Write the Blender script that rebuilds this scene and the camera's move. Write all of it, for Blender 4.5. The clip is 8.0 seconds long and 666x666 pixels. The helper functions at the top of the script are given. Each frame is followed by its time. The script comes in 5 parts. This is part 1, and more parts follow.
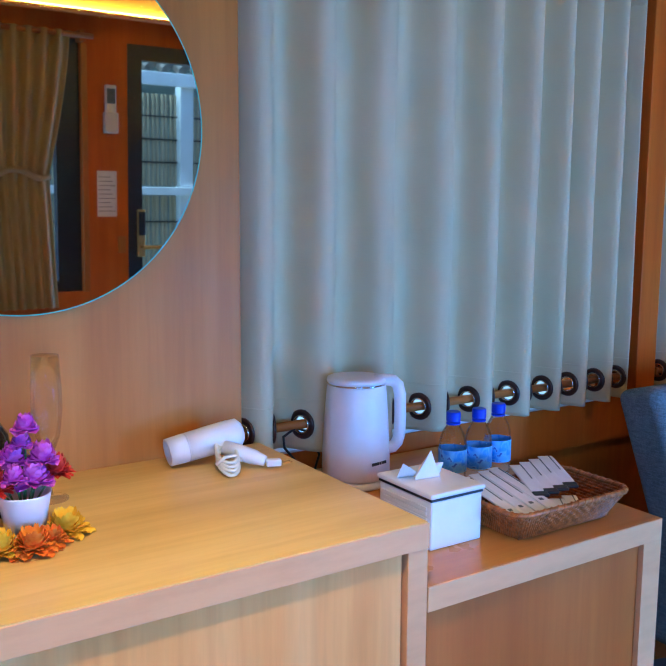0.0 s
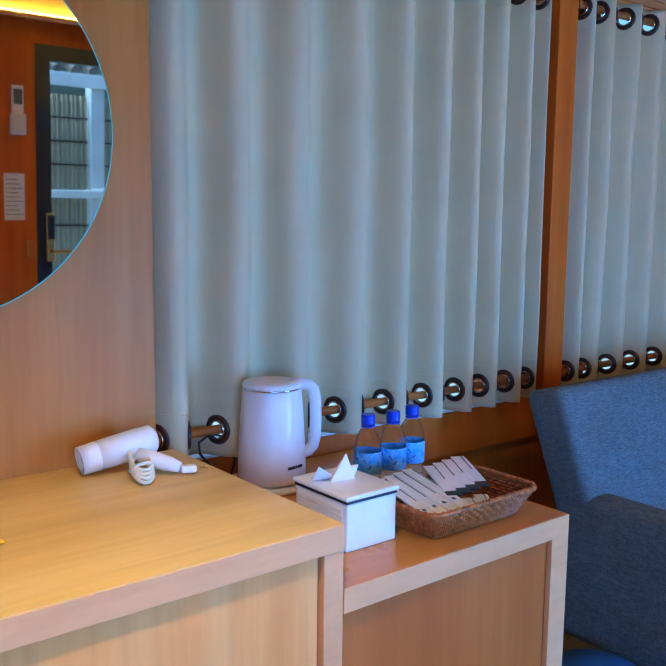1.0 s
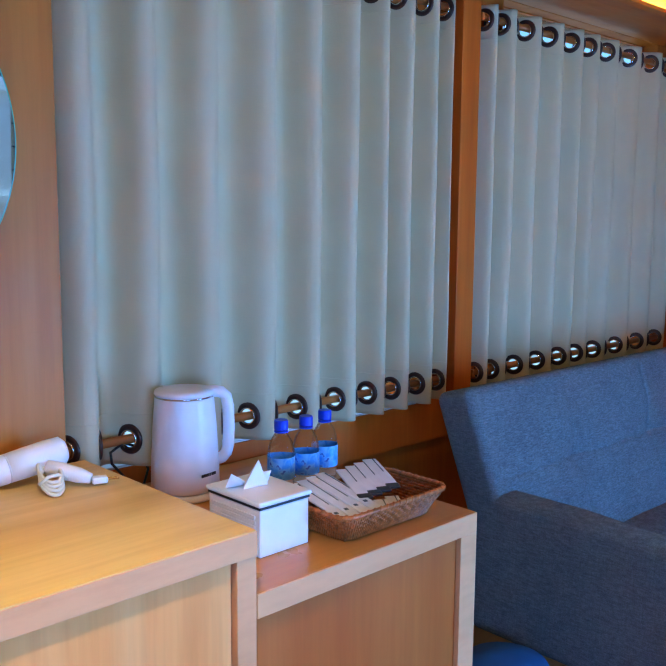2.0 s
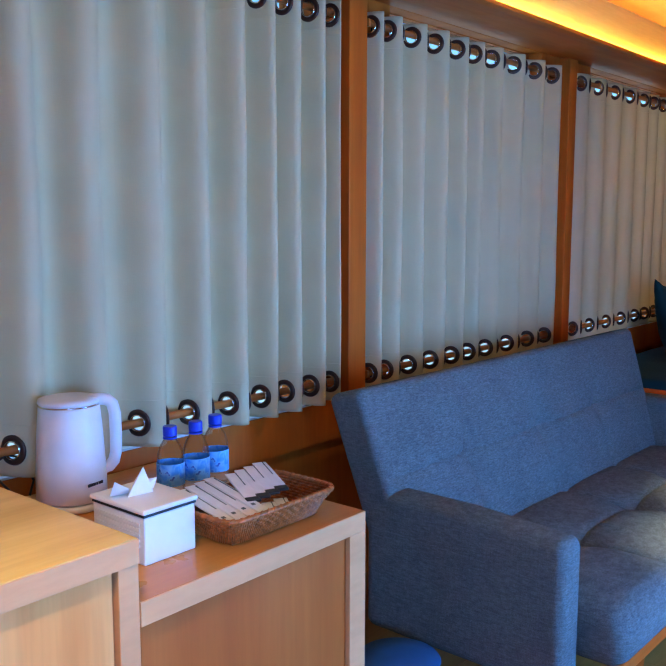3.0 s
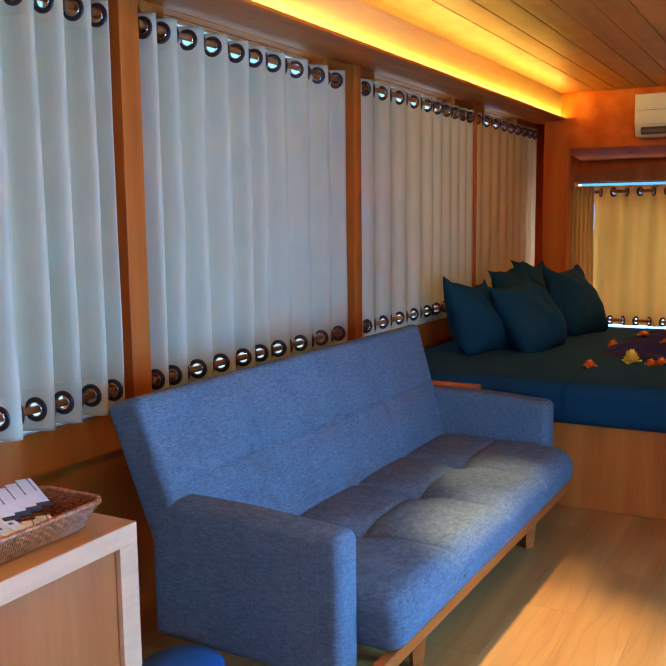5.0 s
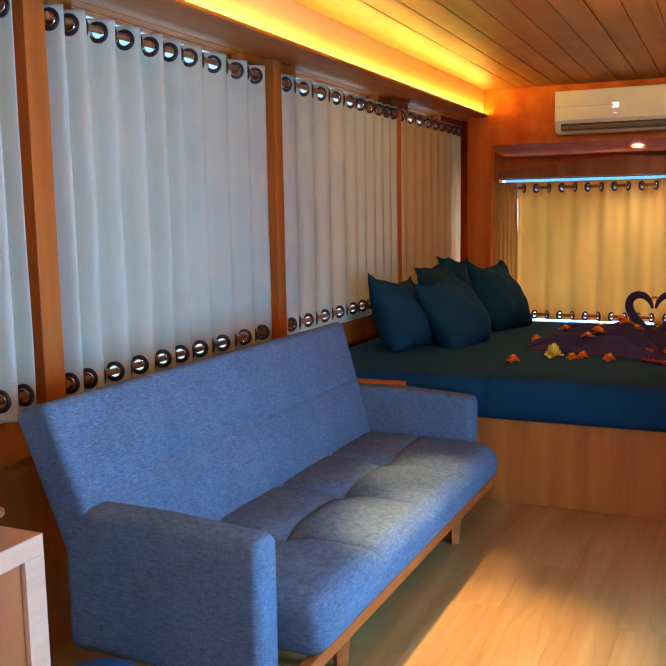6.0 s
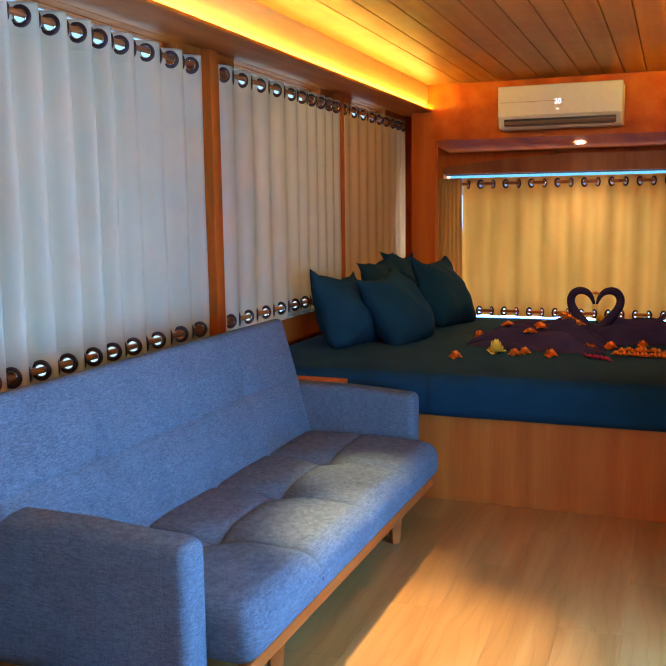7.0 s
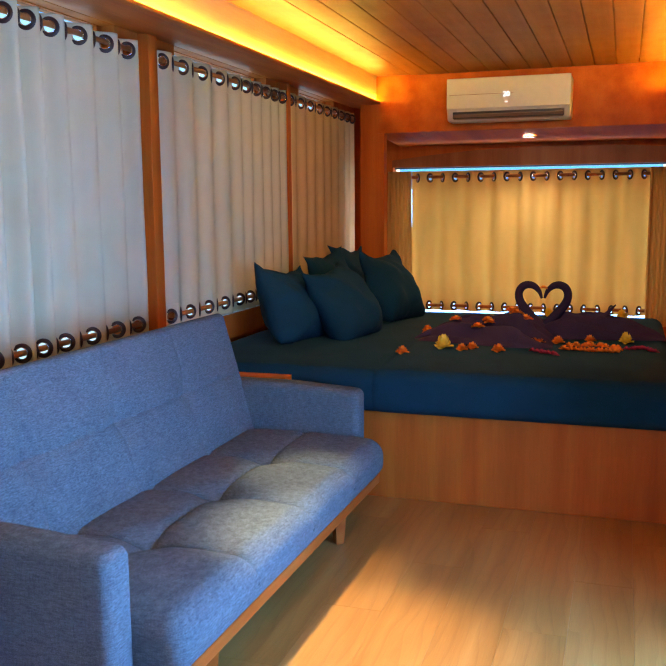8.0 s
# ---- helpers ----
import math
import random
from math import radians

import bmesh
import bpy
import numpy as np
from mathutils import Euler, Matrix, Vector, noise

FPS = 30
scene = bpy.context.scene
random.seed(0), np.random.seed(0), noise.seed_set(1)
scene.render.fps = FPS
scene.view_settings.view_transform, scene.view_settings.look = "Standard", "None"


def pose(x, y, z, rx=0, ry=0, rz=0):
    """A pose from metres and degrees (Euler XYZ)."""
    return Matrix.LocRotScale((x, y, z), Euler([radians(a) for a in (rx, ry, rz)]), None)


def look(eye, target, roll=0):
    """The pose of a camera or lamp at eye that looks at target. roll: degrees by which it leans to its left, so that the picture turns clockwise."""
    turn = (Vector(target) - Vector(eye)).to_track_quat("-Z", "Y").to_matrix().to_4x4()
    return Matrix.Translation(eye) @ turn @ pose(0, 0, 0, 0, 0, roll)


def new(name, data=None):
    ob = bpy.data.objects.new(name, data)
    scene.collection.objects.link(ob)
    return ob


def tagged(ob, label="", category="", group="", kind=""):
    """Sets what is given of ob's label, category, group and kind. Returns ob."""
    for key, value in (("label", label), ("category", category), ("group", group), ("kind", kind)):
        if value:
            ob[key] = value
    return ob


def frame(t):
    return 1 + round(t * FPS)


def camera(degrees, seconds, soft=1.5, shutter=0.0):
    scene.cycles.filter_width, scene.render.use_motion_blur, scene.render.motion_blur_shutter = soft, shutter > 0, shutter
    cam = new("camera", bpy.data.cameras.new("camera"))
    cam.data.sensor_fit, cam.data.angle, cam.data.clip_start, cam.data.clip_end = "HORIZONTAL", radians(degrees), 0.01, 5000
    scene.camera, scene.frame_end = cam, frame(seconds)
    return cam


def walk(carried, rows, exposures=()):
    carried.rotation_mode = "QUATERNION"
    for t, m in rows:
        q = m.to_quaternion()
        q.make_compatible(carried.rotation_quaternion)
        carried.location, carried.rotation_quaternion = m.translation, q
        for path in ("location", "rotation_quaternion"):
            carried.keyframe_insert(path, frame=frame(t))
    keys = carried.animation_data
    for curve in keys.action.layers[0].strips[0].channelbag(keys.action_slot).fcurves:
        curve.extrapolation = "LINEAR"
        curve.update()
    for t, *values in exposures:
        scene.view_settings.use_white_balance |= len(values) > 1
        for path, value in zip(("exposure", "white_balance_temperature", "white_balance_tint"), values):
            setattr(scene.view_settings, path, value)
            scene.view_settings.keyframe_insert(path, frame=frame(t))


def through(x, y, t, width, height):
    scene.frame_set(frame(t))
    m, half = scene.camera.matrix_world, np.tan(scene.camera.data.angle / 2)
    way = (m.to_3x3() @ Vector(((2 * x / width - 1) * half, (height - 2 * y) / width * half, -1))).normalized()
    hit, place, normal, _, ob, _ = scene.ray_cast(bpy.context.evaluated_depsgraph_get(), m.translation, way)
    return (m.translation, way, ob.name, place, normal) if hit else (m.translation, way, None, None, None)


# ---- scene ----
cam = camera(41.32, 8.0)
PATH = [
    (0.0, -0.0069, 0.0029, 1.2624, -33.439, -8.167, -0.348),
    (0.5, -0.0044, 0.0029, 1.2626, -36.129, -8.039, -0.533),
    (1.0, -0.0087, -0.0054, 1.2642, -38.869, -7.855, -0.629),
    (1.5, -0.0151, -0.0176, 1.2732, -41.507, -7.782, -0.607),
    (3.0, 0.0175, -0.0818, 1.2796, -50.044, -7.436, -0.058),
    (3.5, 0.0386, -0.1198, 1.2878, -53.113, -7.487, 0.096),
    (4.0, 0.0610, -0.1467, 1.2866, -56.144, -7.389, 0.283),
    (4.5, 0.0732, -0.1727, 1.2865, -58.892, -7.370, 0.428),
    (6.0, 0.1478, -0.2135, 1.2867, -65.802, -7.683, 0.921),
    (6.5, 0.1834, -0.2183, 1.2815, -67.506, -7.812, 0.889),
    (7.0, 0.2364, -0.2287, 1.2730, -68.975, -7.910, 0.718),
    (7.5, 0.2922, -0.2400, 1.2600, -70.383, -8.037, 0.522),
    (8.0, 0.3433, -0.2428, 1.2582, -71.855, -8.250, 0.448),
]
walk(cam, [(t, pose(x, y, z, 90 + pitch, roll, yaw)) for t, x, y, z, yaw, pitch, roll in PATH], exposures=[(0.0, 0.72, 5900, 7), (1.5, 0.76, 6100, 8), (3.0, 0.84, 6400, 11), (4.5, 1.04, 6700, 13), (6.0, 1.34, 6950, 14), (8.0, 1.42, 7050, 14)])

# ---- world and light ----
world = bpy.data.worlds.new("sky")
scene.world = world
world.use_nodes = True
wn = world.node_tree
sky = wn.nodes.new("ShaderNodeTexSky")
sky.sky_type, sky.sun_disc = "NISHITA", False
sky.sun_elevation, sky.sun_rotation = radians(70), radians(-45)
wn.links.new(sky.outputs[0], wn.nodes["Background"].inputs[0])
wn.nodes["Background"].inputs[1].default_value = 0.15


def lamp(name, kind, m, power, colour, **settings):
    data = bpy.data.lights.new(name, kind)
    data.energy, data.color = power, colour
    ob = new(name, data)
    ob.matrix_world = m
    if kind == "AREA":
        data.shape, data.size, data.size_y = "RECTANGLE", settings["w"], settings["h"]
    if kind == "SPOT":
        data.spot_size, data.spot_blend, data.shadow_soft_size = radians(settings["cone"]), settings["blend"], settings["soft"]
    if kind == "SUN":
        data.angle = radians(settings["angle"])
    return ob


lamp("sun", "SUN", look((-3, 0.3, 7), (0, 0, 0)), 5.0, (1.0, 0.95, 0.88), angle=4)
DAY = (0.165, 0.438, 1.10)
# daylight that falls in through the south window, the glazed door and the far window
lamp("door_light", "AREA", look((2.42, -0.875, 0.70), (1.40, 1.0, 0.40)), 31, DAY, w=0.60, h=1.1)
lamp("window_light", "AREA", look((-0.05, -0.86, 0.98), (0.55, 1.0, 0.40)), 18.5, DAY, w=1.3, h=0.5)
lamp("rear_window_light", "AREA", look((7.04, 0.40, 0.90), (5.0, 0.40, 0.90)), 27, (1.0, 0.96, 1.0), w=1.9, h=0.95)
# recessed ceiling spots, all unseen; (3.6, 0.1) and (1.8, 0.1) are added warm fills
for sx, sy, ax, ay, power, cone in ((2.76, 0.97, 2.62, 0.42, 150, 28), (3.6, 0.1, 7.6, 1.5, 21, 120), (1.8, 0.1, 2.0, 0.8, 8, 160), (3.24, 0.97, 3.09, 0.72, 66, 20), (0.35, 0.60, 0.32, 1.10, 50, 76)):
    lamp("unseen_ceiling_spot", "SPOT", look((sx, sy, 2.085), (ax, ay, 0)), power, (1.0, 0.83, 0.54), cone=cone, blend=1.0, soft=0.05)
lamp("bulkhead_spot", "SPOT", look((6.62, 0.40, 1.675), (6.2, 0.40, 0)), 9, (1.0, 0.85, 0.62), cone=130, blend=0.7, soft=0.02)

# ---- materials ----


def material(name, colour, rough=0.5, metal=0.0):
    m = bpy.data.materials.new(name)
    m.use_nodes = True
    n, l = m.node_tree.nodes, m.node_tree.links
    b = n["Principled BSDF"]
    b.inputs["Base Color"].default_value = (*colour, 1)
    b.inputs["Roughness"].default_value, b.inputs["Metallic"].default_value = rough, metal
    return m, n, l, b


def coords(n, l, scale, turn=(0, 0, 0)):
    tc, mp = n.new("ShaderNodeTexCoord"), n.new("ShaderNodeMapping")
    mp.inputs["Scale"].default_value, mp.inputs["Rotation"].default_value = scale, turn
    l.new(tc.outputs["Object"], mp.inputs["Vector"])
    return mp.outputs["Vector"]


def noise_tex(n, l, vec, scale, detail=4, rough=0.55, distortion=0.0):
    t = n.new("ShaderNodeTexNoise")
    t.inputs["Scale"].default_value, t.inputs["Detail"].default_value = scale, detail
    t.inputs["Roughness"].default_value, t.inputs["Distortion"].default_value = rough, distortion
    l.new(vec, t.inputs["Vector"])
    return t.outputs["Fac"]


def ramp(n, l, fac, stops):
    r = n.new("ShaderNodeValToRGB")
    e = r.color_ramp.elements
    while len(e) < len(stops):
        e.new(0.5)
    for k, (at, c) in enumerate(stops):
        e[k].position, e[k].color = at, (*c, 1)
    l.new(fac, r.inputs[0])
    return r.outputs[0]


def bump(n, l, b, height, strength, distance=0.002):
    t = n.new("ShaderNodeBump")
    t.inputs["Strength"].default_value, t.inputs["Distance"].default_value = strength, distance
    l.new(height, t.inputs["Height"])
    l.new(t.outputs[0], b.inputs["Normal"])


def mixed(n, l, a, c, fac, blend="MIX"):
    m = n.new("ShaderNodeMix")
    m.data_type, m.blend_type = "RGBA", blend
    for k, v in ((6, a), (7, c), (0, fac)):
        if isinstance(v, (int, float)):
            m.inputs[k].default_value = v
        elif isinstance(v, tuple):
            m.inputs[k].default_value = (*v, 1)
        else:
            l.new(v, m.inputs[k])
    return m.outputs[2]


def wood(name, dark, mid, light, grain, rough=0.4, coarse=5.0, fine=60.0, figure=0.0, vary=0.0, sheen=0.22):
    """Laminate or timber whose grain runs along one axis: grain is the scale along x, y, z (small along the grain)."""
    m, n, l, b = material(name, mid, rough)
    b.inputs["Specular IOR Level"].default_value = sheen
    v = coords(n, l, grain)
    broad = noise_tex(n, l, v, coarse, 3, 0.5, figure)
    fibre = noise_tex(n, l, v, fine, 5, 0.6)
    c = ramp(n, l, broad, [(0.3, dark), (0.5, mid), (0.72, light)])
    streak = ramp(n, l, fibre, [(0.35, (0.78, 0.74, 0.7)), (0.6, (1, 1, 1))])
    c = mixed(n, l, c, streak, 0.35, "MULTIPLY")
    if vary:
        info = n.new("ShaderNodeObjectInfo")
        tone = ramp(n, l, info.outputs["Random"], [(0, (1 - vary,) * 3), (1, (1, 1, 1))])
        c = mixed(n, l, c, tone, 1.0, "MULTIPLY")
    l.new(c, b.inputs["Base Color"])
    wear = noise_tex(n, l, coords(n, l, (1, 1, 1)), 7, 4)
    r = n.new("ShaderNodeMapRange")
    r.inputs[3].default_value, r.inputs[4].default_value = rough - 0.1, rough + 0.12
    l.new(wear, r.inputs[0])
    l.new(r.outputs[0], b.inputs["Roughness"])
    bump(n, l, b, fibre, 0.12, 0.001)
    return m


ORANGE = ((0.46, 0.092, 0.008), (0.57, 0.132, 0.013), (0.65, 0.178, 0.021))
M_panel = wood("wall_laminate", (0.42, 0.145, 0.026), (0.51, 0.195, 0.038), (0.58, 0.25, 0.060), (7, 7, 0.4), 0.42, 1.5, 9)
M_wall = wood("orange_laminate", *ORANGE, (7, 7, 0.5), 0.55, 1.2, 14)
M_wall_h = wood("orange_laminate_long", *ORANGE, (0.5, 7, 7), 0.5, 1.2, 14)
M_desktop = wood("desk_laminate", (0.60, 0.36, 0.10), (0.72, 0.47, 0.155), (0.80, 0.56, 0.22), (0.7, 9, 9), 0.33, 1.1, 9, sheen=0.45)
M_edge = wood("pale_edge_band", (0.76, 0.365, 0.155), (0.80, 0.40, 0.175), (0.83, 0.435, 0.20), (1.0, 4, 4), 0.36, 0.8, 9)
M_front = wood("desk_front_laminate", (0.72, 0.255, 0.060), (0.86, 0.36, 0.10), (0.92, 0.46, 0.16), (7, 7, 0.4), 0.4, 1.8, 9)
M_brown = wood("brown_laminate", (0.26, 0.082, 0.022), (0.33, 0.112, 0.032), (0.39, 0.15, 0.05), (9, 9, 0.6), 0.4, 1.2, 12)
M_tablefront = wood("table_front_laminate", (0.40, 0.090, 0.013), (0.47, 0.120, 0.019), (0.54, 0.155, 0.030), (7, 7, 0.5), 0.4, 1.3, 9)
M_tabletop = wood("table_laminate", (0.50, 0.185, 0.035), (0.58, 0.24, 0.050), (0.64, 0.30, 0.075), (0.7, 9, 9), 0.3, 1.1, 9, sheen=0.45)


def plank_material():
    """Laminate with cathedral figure along x; each plank shows another stretch of it."""
    m, n, l, b = material("floor_laminate", (0.48, 0.25, 0.08), 0.3)
    info, add = n.new("ShaderNodeObjectInfo"), n.new("ShaderNodeVectorMath")
    add.operation = "MULTIPLY_ADD"
    l.new(info.outputs["Random"], add.inputs[0])
    add.inputs[1].default_value = (13.0, 7.0, 0.0)
    l.new(coords(n, l, (1, 1, 1)), add.inputs[2])

    def scaled(v):
        mp = n.new("ShaderNodeMapping")
        mp.inputs["Scale"].default_value = v
        l.new(add.outputs[0], mp.inputs["Vector"])
        return mp.outputs["Vector"]

    broad = noise_tex(n, l, scaled((0.5, 6, 6)), 1.6, 3, 0.5, 0.6)
    fibre = noise_tex(n, l, scaled((0.9, 22, 22)), 12, 5, 0.65)
    w = n.new("ShaderNodeTexWave")
    w.wave_type, w.bands_direction, w.wave_profile = "BANDS", "Y", "SAW"
    w.inputs["Scale"].default_value, w.inputs["Distortion"].default_value = 6.5, 13.0
    w.inputs["Detail"].default_value, w.inputs["Detail Scale"].default_value = 2.0, 0.9
    l.new(scaled((0.22, 1.0, 1.0)), w.inputs["Vector"])
    c = ramp(n, l, broad, [(0.3, (0.36, 0.150, 0.030)), (0.5, (0.45, 0.205, 0.046)), (0.72, (0.53, 0.27, 0.070))])
    c = mixed(n, l, c, ramp(n, l, w.outputs["Fac"], [(0.0, (0.66, 0.58, 0.5)), (0.35, (1, 1, 1))]), 0.32, "MULTIPLY")
    c = mixed(n, l, c, ramp(n, l, fibre, [(0.35, (0.8, 0.76, 0.72)), (0.6, (1, 1, 1))]), 0.4, "MULTIPLY")
    tone = ramp(n, l, info.outputs["Random"], [(0, (0.93, 0.92, 0.91)), (1, (1, 1, 1))])
    l.new(mixed(n, l, c, tone, 1.0, "MULTIPLY"), b.inputs["Base Color"])
    r = n.new("ShaderNodeMapRange")
    r.inputs[3].default_value, r.inputs[4].default_value = 0.24, 0.42
    l.new(broad, r.inputs[0])
    l.new(r.outputs[0], b.inputs["Roughness"])
    bump(n, l, b, fibre, 0.1, 0.0008)
    return m


M_plank = plank_material()
M_ceiling = wood("ceiling_boards", (0.29, 0.095, 0.022), (0.38, 0.135, 0.034), (0.46, 0.18, 0.05), (0.5, 8, 8), 0.42, 1.3, 12)
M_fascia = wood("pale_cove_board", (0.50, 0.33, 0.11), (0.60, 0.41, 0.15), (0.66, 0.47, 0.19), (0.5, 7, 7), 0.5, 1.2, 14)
M_rod = wood("stained_rod", (0.30, 0.085, 0.018), (0.40, 0.125, 0.028), (0.48, 0.17, 0.04), (1, 20, 20), 0.35, 2, 20)
M_leg = wood("sofa_wood", (0.40, 0.078, 0.010), (0.48, 0.100, 0.014), (0.55, 0.135, 0.022), (1, 10, 10), 0.35, 2, 20)


def plain(name, colour, rough=0.5, metal=0.0, vary=0.06, scale=30.0, relief=0.0):
    """A nearly plain surface with slight mottling."""
    m, n, l, b = material(name, colour, rough, metal)
    f = noise_tex(n, l, coords(n, l, (1, 1, 1)), scale, 5)
    lo = tuple(max(0, c * (1 - vary * 2)) for c in colour)
    hi = tuple(min(1, c * (1 + vary)) for c in colour)
    l.new(ramp(n, l, f, [(0.3, lo), (0.7, hi)]), b.inputs["Base Color"])
    if relief:
        bump(n, l, b, f, relief)
    return m


def cloth(name, colour, shade, weave=420.0, through=0.0, rough=0.95, melange=0.0):
    """Woven cloth: crossed threads, slow mottling; through: the share of light that passes."""
    m, n, l, b = material(name, colour, rough)
    v = coords(n, l, (1, 1, 1))
    slow = noise_tex(n, l, v, 5, 3)
    c = ramp(n, l, slow, [(0.3, shade), (0.7, colour)])
    a = noise_tex(n, l, coords(n, l, (1, 1, 0.12)), weave, 2)
    h = noise_tex(n, l, coords(n, l, (0.12, 0.12, 1)), weave, 2)
    thread = n.new("ShaderNodeMath")
    thread.operation = "ADD"
    l.new(a, thread.inputs[0])
    l.new(h, thread.inputs[1])
    if melange:
        for stretch, size, share in (((0.22, 1, 1), weave, 1.0), ((0.16, 0.16, 1), weave * 0.62, 0.75), ((1, 1, 0.2), weave * 0.5, 0.35)):
            yarn = noise_tex(n, l, coords(n, l, stretch), size, 3)
            fleck = ramp(n, l, yarn, [(0.36, (1 - melange * share,) * 3), (0.64, (1 + melange * share,) * 3)])
            c = mixed(n, l, c, fleck, 1.0, "MULTIPLY")
    l.new(c, b.inputs["Base Color"])
    b.inputs["Sheen Weight"].default_value = 0.0
    b.inputs["Specular IOR Level"].default_value = 0.2
    bump(n, l, b, thread.outputs[0], 0.25, 0.0015)
    if through:
        t, mx = n.new("ShaderNodeBsdfTranslucent"), n.new("ShaderNodeMixShader")
        l.new(c, t.inputs[0])
        mx.inputs[0].default_value = through
        l.new(b.outputs[0], mx.inputs[1])
        l.new(t.outputs[0], mx.inputs[2])
        l.new(mx.outputs[0], n["Material Output"].inputs[0])
    return m


def glow(name, colour, strength):
    m, n, l, b = material(name, colour, 0.5)
    b.inputs["Emission Color"].default_value, b.inputs["Emission Strength"].default_value = (*colour, 1), strength
    return m


def glass(name, colour=(1, 1, 1), rough=0.0, thin=False):
    m, n, l, b = material(name, colour, rough)
    b.inputs["Transmission Weight"].default_value, b.inputs["IOR"].default_value = 1.0, 1.02 if thin else 1.45
    return m


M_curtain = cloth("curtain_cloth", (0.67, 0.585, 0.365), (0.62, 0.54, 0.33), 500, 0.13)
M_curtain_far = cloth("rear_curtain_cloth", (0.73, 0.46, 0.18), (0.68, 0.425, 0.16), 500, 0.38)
# the side curtains' cloth again, with the warm light by the bed in its colour
M_curtain_warm_lit = cloth("warm_lit_curtain_cloth", (0.72, 0.50, 0.23), (0.66, 0.455, 0.20), 500, 0.13)
M_curtain_tied = cloth("tied_curtain_cloth", (0.60, 0.46, 0.25), (0.54, 0.41, 0.21), 500, 0.3)
M_sofa = cloth("sofa_cloth", (0.112, 0.146, 0.154), (0.093, 0.122, 0.130), 470, 0, 0.95, 0.24)
M_sheet = cloth("teal_bedding", (0.004, 0.042, 0.068), (0.003, 0.032, 0.052), 500)
M_towel = cloth("plum_towel", (0.052, 0.031, 0.068), (0.030, 0.016, 0.042), 300)
M_ring = plain("brown_ring", (0.045, 0.016, 0.012), 0.3)
M_chrome = plain("chrome", (0.82, 0.83, 0.85), 0.14, 1.0, 0.02)
M_white = plain("white_plastic", (0.80, 0.80, 0.80), 0.35, 0, 0.02)
M_cream = plain("cream_plastic", (0.72, 0.69, 0.62), 0.38, 0, 0.02)
M_cord = plain("cream_cord", (0.74, 0.72, 0.60), 0.5, 0, 0.03)
M_black = plain("black_plastic", (0.015, 0.015, 0.018), 0.4, 0, 0.1)
M_navy = plain("dark_frame", (0.012, 0.016, 0.028), 0.35, 0, 0.1)
M_led = glow("led_strip", (1.0, 0.83, 0.14), 36.0)
M_bulb = glow("lit_lens", (1.0, 0.95, 0.85), 14.0)
M_display = glow("lit_digits", (0.75, 0.85, 1.0), 0.8)
M_glass = glass("clear_glass", (1, 1, 1), 0.0, True)
M_glass.node_tree.nodes["Principled BSDF"].inputs["IOR"].default_value = 1.3
gn = M_glass.node_tree
clear, mixer = gn.nodes.new("ShaderNodeBsdfTransparent"), gn.nodes.new("ShaderNodeMixShader")
mixer.inputs[0].default_value = 0.4
gn.links.new(clear.outputs[0], mixer.inputs[1])
gn.links.new(gn.nodes["Principled BSDF"].outputs[0], mixer.inputs[2])
gn.links.new(mixer.outputs[0], gn.nodes["Material Output"].inputs[0])
# both pane tints put the blue of the daylight outside into the glass
M_pane = glass("window_glass", (0.46, 0.77, 1.0), 0.0, True)
M_pane_sky = glass("sky_blue_rear_glass", (0.10, 0.42, 1.0), 0.0, True)
M_mirror = plain("mirror_silver", (0.86, 0.88, 0.88), 0.02, 1.0, 0.0)
M_mirror_edge = plain("green_glass_edge", (0.10, 0.55, 0.42), 0.15, 0, 0.05)
M_stool = plain("blue_plastic", (0.018, 0.085, 0.21), 0.4, 0, 0.05)
M_caulk = plain("white_strip", (0.72, 0.72, 0.70), 0.5)

# ---- builders ----
ROOT = {}


def thing(name, at, label, category, group="", kind=""):
    """An Empty at a thing's base; its parts are given in world metres."""
    ob = new(name)
    ob.location = at
    ob.empty_display_size = 0.05
    ROOT[ob] = Vector(at)
    return tagged(ob, label, category, group, kind)


def part(name, bm, mat, parent, label="", smooth=False):
    me = bpy.data.meshes.new(name)
    base = ROOT.get(parent, Vector())
    bmesh.ops.recalc_face_normals(bm, faces=bm.faces)
    bmesh.ops.translate(bm, vec=-base, verts=bm.verts)
    for fc in bm.faces:
        fc.smooth = smooth
    bm.to_mesh(me)
    bm.free()
    for m in (mat if isinstance(mat, (list, tuple)) else [mat]):
        me.materials.append(m)
    ob = new(name, me)
    ob.parent = parent
    ROOT[ob] = base
    return tagged(ob, label) if label else ob


def solid(name, bm, mat, label, category, kind="", group="", smooth=False):
    """A thing or a piece of the setting that is one mesh."""
    return tagged(part(name, bm, mat, None, "", smooth), label, category, group, kind)


def box(x0, x1, y0, y1, z0, z1, bevel=0.0, bm=None, seg=2):
    b = bmesh.new()
    bmesh.ops.create_cube(b, size=1)
    bmesh.ops.scale(b, vec=(x1 - x0, y1 - y0, z1 - z0), verts=b.verts)
    bmesh.ops.translate(b, vec=((x0 + x1) / 2, (y0 + y1) / 2, (z0 + z1) / 2), verts=b.verts)
    if bevel:
        bmesh.ops.bevel(b, geom=b.edges[:], offset=bevel, segments=seg, affect="EDGES", profile=0.5)
    return join(bm, b)


def join(bm, b):
    if bm is None:
        return b
    me = bpy.data.meshes.new("tmp")
    b.to_mesh(me)
    b.free()
    bm.from_mesh(me)
    bpy.data.meshes.remove(me)
    return bm


def turned(bm, m):
    bmesh.ops.transform(bm, matrix=m, verts=bm.verts)
    return bm


